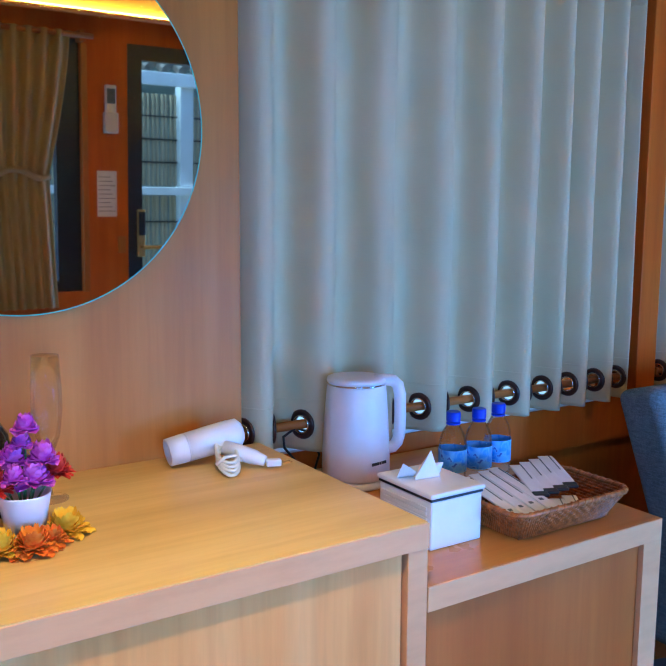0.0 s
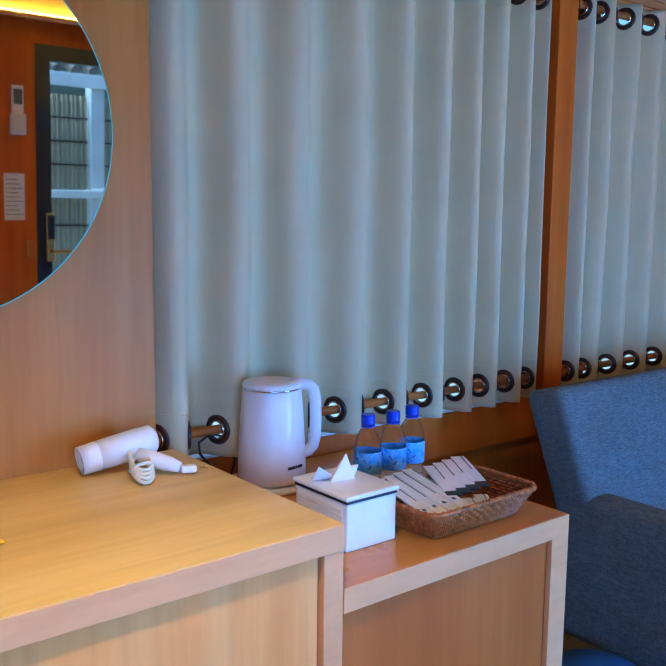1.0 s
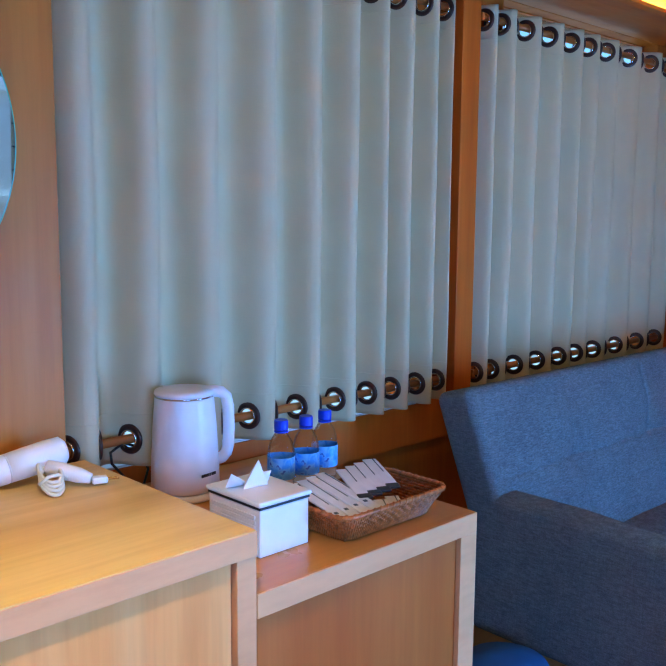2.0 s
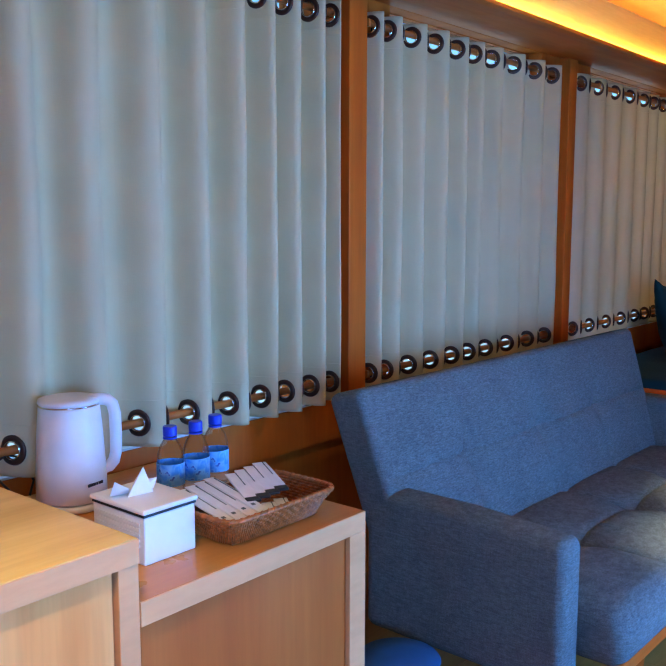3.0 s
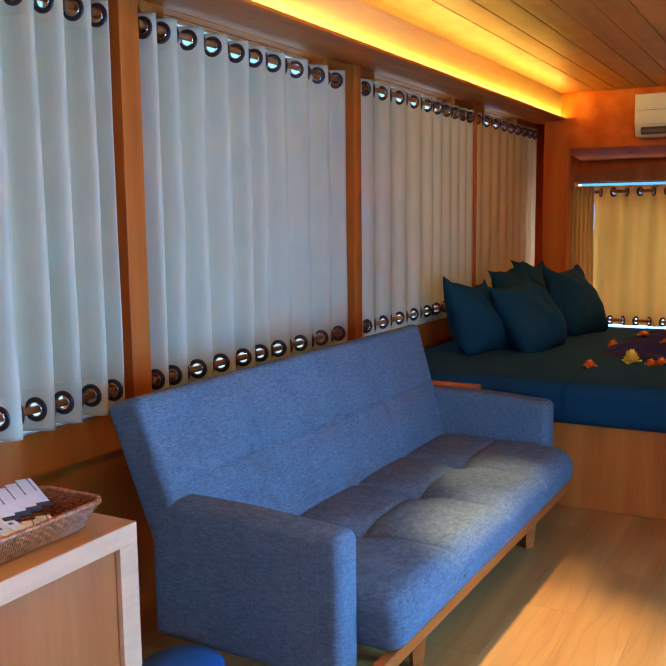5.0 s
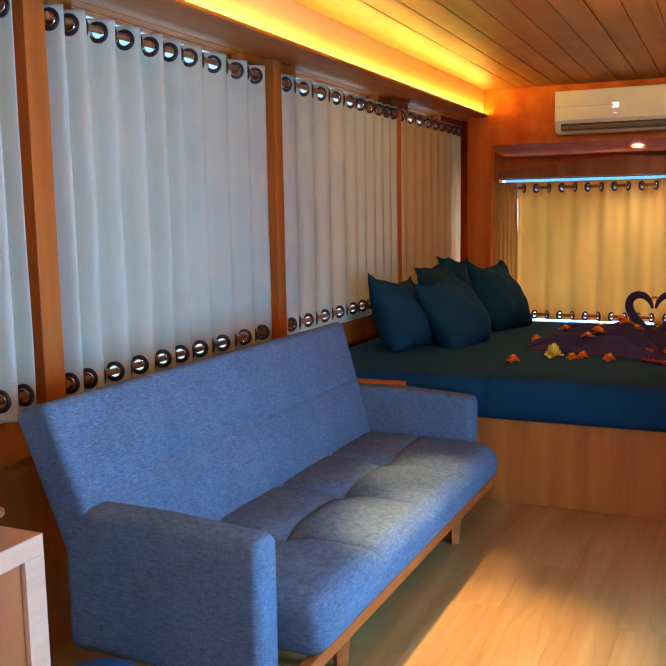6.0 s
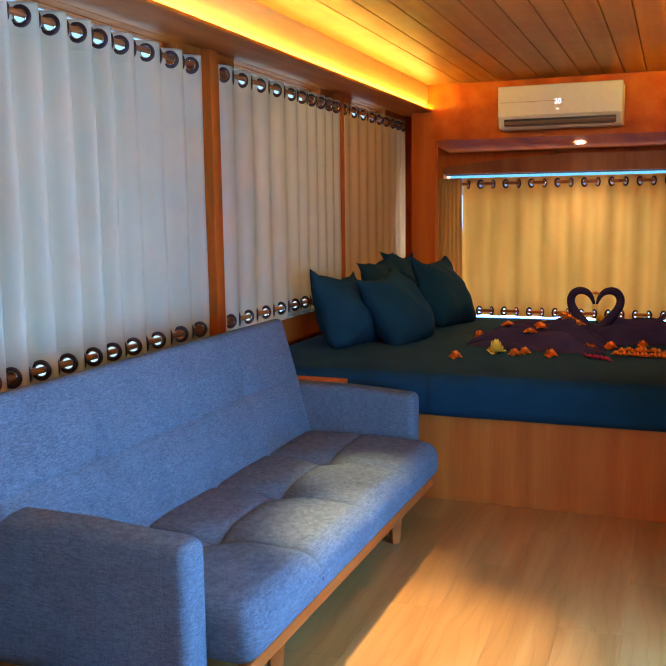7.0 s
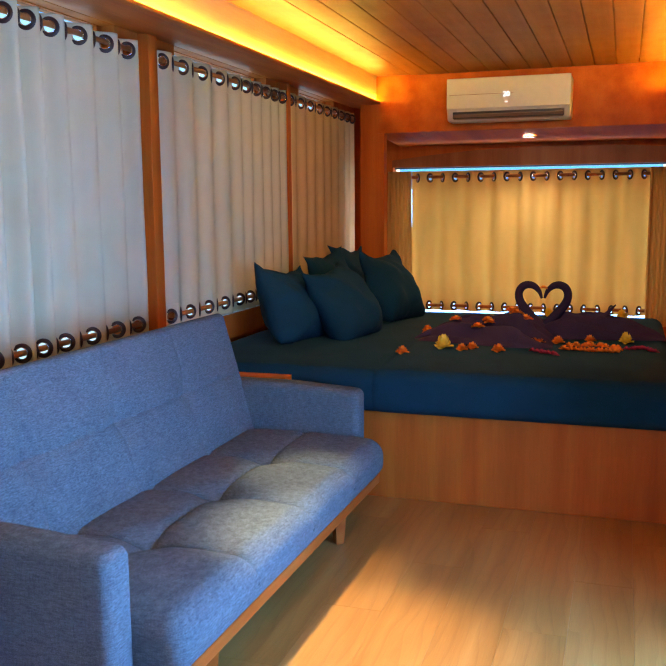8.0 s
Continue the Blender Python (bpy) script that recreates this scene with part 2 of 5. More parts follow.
def lathe(profile, at=(0, 0, 0), seg=32, bm=None, cap=True):
    """Turned shape from (radius, height) pairs, bottom to top."""
    b = bmesh.new()
    loops = []
    for r, z in profile:
        loops.append([b.verts.new((at[0] + r * math.cos(2 * math.pi * k / seg), at[1] + r * math.sin(2 * math.pi * k / seg), at[2] + z)) for k in range(seg)])
    for lo, hi in zip(loops, loops[1:]):
        for k in range(seg):
            b.faces.new((lo[k], lo[(k + 1) % seg], hi[(k + 1) % seg], hi[k]))
    if cap:
        b.faces.new(loops[0][::-1])
        b.faces.new(loops[-1])
    return join(bm, b)


def tube(points, radius, seg=10, bm=None, radii=None, squash=1.0):
    """A bent rod along points."""
    b = bmesh.new()
    pts = [Vector(p) for p in points]
    loops, side = [], None
    for k, p in enumerate(pts):
        d = (pts[min(k + 1, len(pts) - 1)] - pts[max(k - 1, 0)]).normalized()
        if side is None:
            side = d.orthogonal().normalized()
        side = (side - d * side.dot(d)).normalized()
        up = d.cross(side)
        r = radii[k] if radii else radius
        loops.append([b.verts.new(p + side * r * math.cos(2 * math.pi * a / seg) + up * r * squash * math.sin(2 * math.pi * a / seg)) for a in range(seg)])
    for lo, hi in zip(loops, loops[1:]):
        for k in range(seg):
            b.faces.new((lo[k], lo[(k + 1) % seg], hi[(k + 1) % seg], hi[k]))
    b.faces.new(loops[0][::-1])
    b.faces.new(loops[-1])
    return join(bm, b)


def torus(at, normal, big, small, seg=24, ring=8):
    b = bmesh.new()
    n = Vector(normal).normalized()
    u = Vector((0, 0, 1)).cross(n).normalized() if abs(n.z) < 0.95 else Vector((1, 0, 0))
    v = n.cross(u)
    loops = []
    for k in range(seg):
        a = 2 * math.pi * k / seg
        out = u * math.cos(a) + v * math.sin(a)
        c = Vector(at) + out * big
        loops.append([b.verts.new(c + out * small[0] * math.cos(2 * math.pi * j / ring) + n * small[1] * math.sin(2 * math.pi * j / ring)) for j in range(ring)])
    for k in range(seg):
        for j in range(ring):
            b.faces.new((loops[k][j], loops[(k + 1) % seg][j], loops[(k + 1) % seg][(j + 1) % ring], loops[k][(j + 1) % ring]))
    return b


def cushion(size, r, div, shape=None, seams=()):
    """A box with rounded edges on a dense grid, about its centre; shape moves each point."""
    b = bmesh.new()
    half = Vector(size) / 2
    inner = Vector([max(h - r, 0.0001) for h in half])
    cache = {}

    def point(p):
        key = tuple(round(c, 5) for c in p)
        if key not in cache:
            q = Vector([max(-i, min(i, c)) for c, i in zip(p, inner)])
            d = Vector(p) - q
            w = q + d.normalized() * r if d.length > 1e-6 else Vector(p)
            cache[key] = b.verts.new(shape(w) if shape else w)
        return cache[key]

    def stops(axis):
        h, i, n = half[axis], inner[axis], div[axis]
        rim = [h - r * (1 - math.tan(math.pi / 4 * k / 4)) for k in range(5)]
        mid = [-i + 2 * i * k / n for k in range(n + 1)]
        lines = [c for ax, c in seams if ax == axis]
        if lines:
            mid = [m for m in mid if abs(m) == i or all(abs(m - c) > 0.03 for c in lines)]
            mid = sorted(mid + [c + o for c in lines for o in (-0.024, -0.016, -0.010, -0.0055, -0.002, 0.002, 0.0055, 0.010, 0.016, 0.024)])
        return [-v for v in rim[::-1]][:-1] + mid + rim[1:]

    s = [stops(0), stops(1), stops(2)]
    for axis in range(3):
        a, c = [(1, 2), (2, 0), (0, 1)][axis]
        for side in (-1, 1):
            for i in range(len(s[a]) - 1):
                for j in range(len(s[c]) - 1):
                    quad = []
                    for di, dj in ((0, 0), (1, 0), (1, 1), (0, 1)):
                        p = [0, 0, 0]
                        p[axis], p[a], p[c] = side * half[axis], s[a][i + di], s[c][j + dj]
                        quad.append(point(p))
                    if len(set(quad)) == 4:
                        b.faces.new(quad)
    return b

# ---- the shell ----
WALL_N, WALL_S, WEST, EAST = 1.75, -0.88, -1.6, 6.95
CEIL, COVE_Y, COVE_Z = 2.11, 1.39, 1.935
COVE_S = -0.52
BULK = 6.285

# floor: a sub-floor with laminate planks on it
solid("floor", box(WEST, 7.2, -0.95, 1.9, -0.06, -0.009), M_brown, "wooden sub-floor under laminate planks", "floor", "structure")
floor_planks = thing("floor_covering", (0, 0, 0), "pale oak laminate planks with figured grain", "floor", kind="structure")

# north wall with four window openings
OPEN_N = [(0.92, 2.10), (2.50, 3.60), (4.10, 5.20), (5.74, 6.45)]
bm = box(WEST, EAST, WALL_N + 0.05, WALL_N + 0.12, 0, 0.553)
bm = box(WEST, EAST, WALL_N, WALL_N + 0.12, 0.553, 0.682, bm=bm)
bm = box(WEST, EAST, WALL_N, WALL_N + 0.12, 1.984, 2.4, bm=bm)
edges = [WEST] + [v for o in OPEN_N for v in o] + [EAST]
for k in range(0, len(edges), 2):
    bm = box(edges[k], edges[k + 1], WALL_N, WALL_N + 0.12, 0.682, 1.984, bm=bm)
solid("wall_north", bm, M_wall, "orange wood-laminate side wall with four window openings", "wall", "structure")
for k, (a, c) in enumerate(OPEN_N):
    w = thing("window_%d" % (k + 1), ((a + c) / 2, WALL_N + 0.09, 0.70), "side window behind a closed curtain", "window", "side windows", "structure")
    # added white strip, stands in for the line of daylight below the hem
    part("sill", box(a + 0.001, c - 0.001, WALL_N + 0.002, WALL_N + 0.0595, 0.6825, 0.689, 0.001), M_caulk, w, "white sill strip added to show daylight under the curtain")
    fr = box(a, c, WALL_N + 0.06, WALL_N + 0.10, 0.682, 0.686)
    fr = box(a, c, WALL_N + 0.06, WALL_N + 0.10, 1.981, 1.984, bm=fr)
    fr = box(a, a + 0.035, WALL_N + 0.06, WALL_N + 0.10, 0.686, 1.981, bm=fr)
    fr = box(c - 0.035, c, WALL_N + 0.06, WALL_N + 0.10, 0.686, 1.981, bm=fr)
    part("window_frame", fr, M_wall, w)
    p = part("pane", box(a + 0.035, c - 0.035, WALL_N + 0.078, WALL_N + 0.083, 0.686, 1.981), M_pane, w)
    p.visible_shadow = False

# posts between the side windows, proud of the wall
for a, c in ((2.222, 2.312), (3.775, 3.850), (5.415, 5.462)):
    solid("window_post", box(a, c, WALL_N - 0.052, WALL_N - 0.001, 0.683, 1.983, 0.003), M_wall, "orange wooden post between two side windows", "post", "structure", "window posts")

# panel that stands in front of the north wall, with the desk against it
solid("wall_panel", box(WEST, 0.850, 1.65, WALL_N - 0.002, 0.0, 2.4, 0.002), M_panel, "tan wood-laminate wall panel behind the desk", "wall panel", "structure")

# far wall with a window opening and the bulkhead over it
FW = (-0.52, 1.44, 0.40, 1.535)
bm = box(EAST, EAST + 0.1, -0.95, FW[0], 0, 2.4)
bm = box(EAST, EAST + 0.1, FW[1], 1.9, 0, 2.4, bm=bm)
bm = box(EAST, EAST + 0.1, FW[0], FW[1], 0, FW[2], bm=bm)
bm = box(EAST, EAST + 0.1, FW[0], FW[1], FW[3], 2.4, bm=bm)
solid("wall_east", bm, M_wall, "orange wood-laminate end wall with a wide window", "wall", "structure")
w = thing("window_5", (EAST + 0.07, 0.46, FW[2]), "wide end window behind a beige curtain", "window", kind="structure")
fr = box(EAST + 0.05, EAST + 0.09, FW[0], FW[1], FW[2], FW[2] + 0.035)
fr = box(EAST + 0.05, EAST + 0.09, FW[0], FW[1], FW[3] - 0.012, FW[3], bm=fr)
fr = box(EAST + 0.05, EAST + 0.09, FW[0], FW[0] + 0.035, FW[2] + 0.035, FW[3] - 0.035, bm=fr)
fr = box(EAST + 0.05, EAST + 0.09, FW[1] - 0.035, FW[1], FW[2] + 0.035, FW[3] - 0.035, bm=fr)
# frame coloured blue to pass for the strip of sky above the curtain
part("window_frame", fr, plain("sky_blue_frame", (0.02, 0.14, 0.42), 0.4), w)
p = part("pane", box(EAST + 0.068, EAST + 0.073, FW[0] + 0.035, FW[1] - 0.035, FW[2] + 0.035, FW[3] - 0.013), M_pane_sky, w)
p.visible_shadow = False

# bulkhead: its front face over the bed's end, with an arched lower edge board
b = bmesh.new()
N = 24
lo_f = []
for k in range(N + 1):
    y = COVE_S + (COVE_Y - 0.001 - COVE_S) * k / N
    lo_f.append((y, 1.738))
front = [b.verts.new((BULK, y, z)) for y, z in lo_f]
top = [b.verts.new((BULK, y, 2.3)) for y, z in lo_f]
back = [b.verts.new((EAST - 0.002, y, 1.690)) for y, z in lo_f]
for k in range(N):
    b.faces.new((front[k], front[k + 1], top[k + 1], top[k]))
    b.faces.new((front[k], back[k], back[k + 1], front[k + 1]))
rear = b.verts.new((EAST - 0.002, COVE_Y - 0.001, 2.3))
b.faces.new((front[N], back[N], rear, top[N]))
solid("bulkhead", b, M_wall_h, "glossy orange wood bulkhead over the bed", "bulkhead", "structure")
# pilaster at the bulkhead's end, beside the bed
solid("pilaster", box(BULK + 0.004, BULK + 0.08, 1.335, 1.505, 0.0, COVE_Z - 0.002, 0.002), M_wall, "glossy orange wood pilaster beside the end window", "pilaster", "structure")
# curved header board under the bulkhead's soffit
b = bmesh.new()
rows = []
for k in range(N + 1):
    y = -0.85 + (1.44 + 0.85) * k / N
    z = 1.665 - 0.075 * ((y - 0.2) / 1.2) ** 2
    rows.append([b.verts.new(v) for v in ((EAST - 0.03, y, 1.532), (EAST - 0.03, y, z), (EAST - 0.003, y, z), (EAST - 0.003, y, 1.532))])
for r, q in zip(rows, rows[1:]):
    for k in range(4):
        b.faces.new((r[k], r[(k + 1) % 4], q[(k + 1) % 4], q[k]))
b.faces.new(rows[0]); b.faces.new(rows[-1])
solid("window_header", b, M_brown, "dark reddish wood header board over the end window", "trim", "structure")

# soffits with the light coves on both sides
for name, y0, y1, lip in (("soffit_north", COVE_Y, WALL_N - 0.002, -1), ("soffit_south", COVE_S, WALL_S + 0.002, 1)):
    a, c = min(y0, y1), max(y0, y1)
    soffit = thing(name, (2.5, y0, COVE_Z), "orange wood soffit with a lit cove along its edge", "soffit", kind="structure")
    bm = box(WEST, EAST - 0.004, a, c, COVE_Z, COVE_Z + 0.02)
    for v in bm.verts:
        v.co.z += 0.05 * abs(v.co.y - y0) / abs(y1 - y0)
    ya, yc = sorted((y0, y0 - lip * 0.02))
    part("underside", bm, M_wall_h, soffit)
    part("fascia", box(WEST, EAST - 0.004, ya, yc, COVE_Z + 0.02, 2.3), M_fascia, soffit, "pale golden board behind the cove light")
    la, lc = sorted((y0, y0 + lip * 0.032))
    bm = box(WEST, BULK - 0.002, la, lc, COVE_Z, COVE_Z + 0.010)
    la, lc = sorted((y0 + lip * 0.028, y0 + lip * 0.032))
    bm = box(WEST, BULK - 0.002, la, lc, COVE_Z + 0.010, COVE_Z + 0.0125, bm=bm)
    part("lip", bm, M_wall_h, soffit)
    la, lc = sorted((y0 + lip * 0.006, y0 + lip * 0.018))
    solid("led_strip", box(WEST, BULK - 0.01, la, lc, COVE_Z + 0.0115, COVE_Z + 0.0165), M_led, "glowing yellow light strip lying in the cove", "light strip", "structure", "cove strips")

# ceiling boards run the length of the room
rng = random.Random(4)
bm = box(WEST, 7.1, -0.95, 1.9, CEIL + 0.03, CEIL + 0.08)
y = 1.152
bm = box(WEST, BULK, 1.158, COVE_Y, CEIL + 0.004, CEIL + 0.018, 0.002, bm)
bm = box(WEST, BULK, COVE_S, -0.292, CEIL + 0.004, CEIL + 0.018, 0.002, bm)
for k in range(11):
    bm = box(WEST, BULK - 0.001, y - 0.1305, y - 0.0035, CEIL, CEIL + 0.02, 0.004, bm)
    y -= 0.1309
solid("ceiling", bm, M_ceiling, "brown tongue-and-groove wooden ceiling boards", "ceiling", "structure")

# south wall with a window, a notice strip and a glazed door
SW, SD = (-0.75, 1.32, 0.72, 1.88), (1.545, 2.86, 0.0, 1.88)
bm = box(WEST, SW[0], WALL_S - 0.1, WALL_S, 0, 2.3)
bm = box(SW[0], SW[1], WALL_S - 0.1, WALL_S, 0, SW[2], bm=bm)
bm = box(SW[0], SW[1], WALL_S - 0.1, WALL_S, SW[3], 2.3, bm=bm)
bm = box(SW[1], SD[0], WALL_S - 0.1, WALL_S, 0, 2.3, bm=bm)
bm = box(SD[0], SD[1], WALL_S - 0.1, WALL_S, SD[3], 2.3, bm=bm)
bm = box(SD[1], EAST, WALL_S - 0.1, WALL_S, 0, 2.3, bm=bm)
solid("wall_south", bm, M_wall, "orange wood-laminate side wall with a window and a door", "wall", "structure")
solid("wall_west", box(WEST - 0.1, WEST, -0.98, 1.9, 0, 2.3), M_panel, "tan wood-laminate end wall", "wall", "structure")
w = thing("window_6", (0.3, WALL_S - 0.05, 0.8), "dark-framed window beside the door", "window", kind="structure")
solid("window_jamb", box(1.322, 1.350, WALL_S + 0.001, WALL_S + 0.012, 0.72, 1.86, 0.002), M_panel, "pale wooden jamb strip beside the window", "trim", "structure")
fr = box(SW[0], SW[1], WALL_S - 0.07, WALL_S - 0.02, SW[2], SW[2] + 0.05)
fr = box(SW[0], SW[1], WALL_S - 0.07, WALL_S - 0.02, SW[3] - 0.05, SW[3], bm=fr)
fr = box(SW[1] - 0.11, SW[1], WALL_S - 0.07, WALL_S - 0.02, SW[2] + 0.05, SW[3] - 0.05, bm=fr)
fr = box(SW[0], SW[0] + 0.06, WALL_S - 0.07, WALL_S - 0.02, SW[2] + 0.05, SW[3] - 0.05, bm=fr)
part("window_frame", fr, M_navy, w)
p = part("pane", box(SW[0] + 0.06, SW[1] - 0.11, WALL_S - 0.048, WALL_S - 0.043, SW[2] + 0.05, SW[3] - 0.05), M_pane, w)
p.visible_shadow = False
d = thing("door_1", (1.96, WALL_S - 0.05, 0), "dark-framed glazed door with a brass lever handle", "door", kind="structure")
fr = box(SD[0], SD[0] + 0.07, WALL_S - 0.06, WALL_S + 0.005, 0.0, SD[3])
fr = box(SD[1] - 0.07, SD[1], WALL_S - 0.06, WALL_S + 0.005, 0.0, SD[3], bm=fr)
fr = box(SD[0] + 0.07, SD[1] - 0.07, WALL_S - 0.06, WALL_S + 0.005, SD[3] - 0.07, SD[3], bm=fr)
fr = box(SD[0] + 0.07, SD[1] - 0.07, WALL_S - 0.06, WALL_S + 0.005, 0.0, 0.10, bm=fr)
part("door_frame", fr, M_navy, d)
p = part("pane", box(SD[0] + 0.07, SD[1] - 0.07, WALL_S - 0.03, WALL_S - 0.024, 0.10, SD[3] - 0.07), M_pane, d)
p.visible_shadow = False
M_brass = plain("brass", (0.62, 0.42, 0.16), 0.28, 1.0)
lock = part("lock_plate", box(1.585, 1.625, WALL_S + 0.006, WALL_S + 0.022, 0.88, 1.11, 0.004), M_brass, d)
part("keypad", box(1.588, 1.622, WALL_S + 0.023, WALL_S + 0.028, 0.985, 1.10, 0.004), M_black, lock)
part("lever_handle", tube([(1.605, WALL_S + 0.02, 0.93), (1.605, WALL_S + 0.06, 0.93), (1.63, WALL_S + 0.065, 0.93), (1.75, WALL_S + 0.065, 0.93)], 0.010), M_brass, lock)

# ---- outside, seen in the mirror and through gaps ----
M_ground = plain("pale_paving", (0.34, 0.34, 0.31), 0.8, 0, 0.15, 4)
solid("ground", box(-60, 60, -60, 60, -0.75, -0.7), M_ground, "pale paved ground outside", "ground", "structure")

# ---- curtains ----
ROD_Y = 1.715


def rod(name, a, c, z, mat=M_rod):
    t = thing(name, (a, ROD_Y, z), "brown stained wooden curtain rod", "curtain rod", "curtain rods")
    part("pole", tube([(a, ROD_Y, z), (c, ROD_Y, z)], 0.011, 14), mat, t, smooth=True)
    for e in (a, c):
        part("bracket", box(e - 0.006, e + 0.006, ROD_Y - 0.012, WALL_N - 0.001, z - 0.012, z + 0.012, 0.002), mat, t)


def wave_curtain(name, marks, x_end, tall, amp, place, mat, label, drift=None, group="side curtains", rad=0.023, head=-0.05, tail=0.27):
    """A ring-top cloth hung between two rods. marks: where every second ring shows, along the rod; tall: (bottom, ring, ring, top);
    place(u, y, z) gives the world point from the distance along the rod, the depth and the height."""
    z_lo, z_a, z_b, z_hi = tall
    t = thing(name, place((marks[0] + marks[-1]) / 2, 0, z_lo), label, "curtain", group)
    full = [marks[0] - (marks[1] - marks[0])] + list(marks) + [x_end]

    def along(u):
        k = min(max(int(math.floor(u)) + 1, 0), len(full) - 2)
        f = u + 1 - k
        p0, p1, p2, p3 = full[max(k - 1, 0)], full[k], full[k + 1], full[min(k + 2, len(full) - 1)]
        m1, m2 = (p2 - p0) / 2, (p3 - p1) / 2
        if k + 2 >= len(full):
            m2 = p2 - p1
        return (2 * f ** 3 - 3 * f ** 2 + 1) * p1 + (f ** 3 - 2 * f ** 2 + f) * m1 + (-2 * f ** 3 + 3 * f ** 2) * p2 + (f ** 3 - f ** 2) * m2

    def at(u, z):
        a = amp(u) if callable(amp) else amp
        mid = math.sin(math.pi * (z - z_lo) / (z_hi - z_lo))
        sway = 0.006 * mid * noise.noise((u * 0.9, z * 1.3, 3.1)) + 0.10 * mid * (a * noise.noise((u * 0.5, z * 0.9, 9.0)))
        s = math.sin(2 * math.pi * u)
        s = math.copysign(abs(s) ** 0.8, s)
        # the cloth falls toward the room where the phase rises
        y = -a * s + sway
        x = along(u) + 0.010 * mid * noise.noise((u * 0.7, z * 2.0, 5.0)) + (drift(u, z) if drift else 0)
        return place(x, y, z)

    n = len(marks)
    u0, u1 = head, n - 1 + tail
    b = bmesh.new()
    step = 1 / 24
    cols = [u0 + (u1 - u0) * k / round((u1 - u0) / step) for k in range(round((u1 - u0) / step) + 1)]
    spots = []
    k = 0
    while k / 2 <= u1 - 0.12:
        spots.append(k / 2)
        k += 1
    span = 0.125
    # columns meet the sides of each ring's patch
    cols = [c for c in cols if all(abs(c - s) > span + 0.012 for s in spots)]
    fine = [s + span * f for s in spots for f in (-1, -0.5, 0, 0.5, 1)]
    cols = sorted(cols + [f for f in fine if u0 <= f <= u1])
    h = 0.034
    zs = [z_lo, z_lo + 0.012]
    for c in (z_a, z_b):
        zs += [c - h, c - h / 2, c, c + h / 2, c + h]
    zs += [z_a + h + (z_b - z_a - 2 * h) * k / 22 for k in range(1, 22)] + [z_hi]
    zs = sorted(zs)
    grid = {}

    def vert(i, j):
        if (i, j) not in grid:
            grid[i, j] = b.verts.new(at(cols[i], zs[j]))
        return grid[i, j]

    holes = {}
    for s in spots:
        for c in (z_a, z_b):
            i0 = min(range(len(cols)), key=lambda i: abs(cols[i] - (s - span)))
            j0 = min(range(len(zs)), key=lambda j: abs(zs[j] - (c - h)))
            for di in range(4):
                for dj in range(4):
                    holes[i0 + di, j0 + dj] = True
            rim = [(i0 + q, j0) for q in range(4)] + [(i0 + 4, j0 + q) for q in range(4)] + [(i0 + 4 - q, j0 + 4) for q in range(4)] + [(i0, j0 + 4 - q) for q in range(4)]
            if cols[i0] < u0 - 1e-6 or i0 + 4 >= len(cols):
                continue
            ds = (Vector(at(s + 0.01, c)) - Vector(at(s - 0.01, c))).length / 0.02
            circle = []
            for q in range(16):
                a = -3 * math.pi / 4 + 2 * math.pi * q / 16
                circle.append(b.verts.new(at(s + math.cos(a) * rad / max(ds, 0.05), c + math.sin(a) * rad)))
            for q in range(16):
                r = (q + 1) % 16
                b.faces.new((vert(*rim[q]), vert(*rim[r]), circle[r], circle[q]))
    for i in range(len(cols) - 1):
        for j in range(len(zs) - 1):
            if (i, j) not in holes:
                b.faces.new((vert(i, j), vert(i + 1, j), vert(i + 1, j + 1), vert(i, j + 1)))
    cl = part("cloth", b, mat, t, smooth=True)
    thick = cl.modifiers.new("thick", "SOLIDIFY")
    thick.thickness, thick.offset = 0.0016, 0
    # stitched hems
    for z in (z_a + 0.058, z_b - 0.058):
        hem = bmesh.new()
        rows = [[hem.verts.new(Vector(at(u0 + (u1 - u0) * q / (n * 20), zz)) + Vector((0, 0, 0))) for q in range(n * 20 + 1)] for zz in (z - 0.0012, z + 0.0012)]
        for q in range(n * 20):
            hem.faces.new((rows[0][q], rows[0][q + 1], rows[1][q + 1], rows[1][q]))
        hm = part("hem_stitch", hem, mat, t, smooth=True)
        th = hm.modifiers.new("thick", "SOLIDIFY")
        th.thickness, th.offset = 0.0045, 0
    for s in spots:
        for c in (z_a, z_b):
            p = Vector(at(s, c))
            d = Vector(at(s + 0.02, c)) - Vector(at(s - 0.02, c))
            nrm = d.cross(Vector((0, 0, 1)))
            ring = part("eyelet", torus(p, nrm, 0.0285, (0.0075, 0.005)), M_ring, t, smooth=True)
            part("liner", torus(p, nrm, 0.0205, (0.0022, 0.007), 24, 6), M_chrome, ring, "chrome liner", smooth=True)
    return t


def on_north(u, y, z):
    return (u, ROD_Y + y, z)


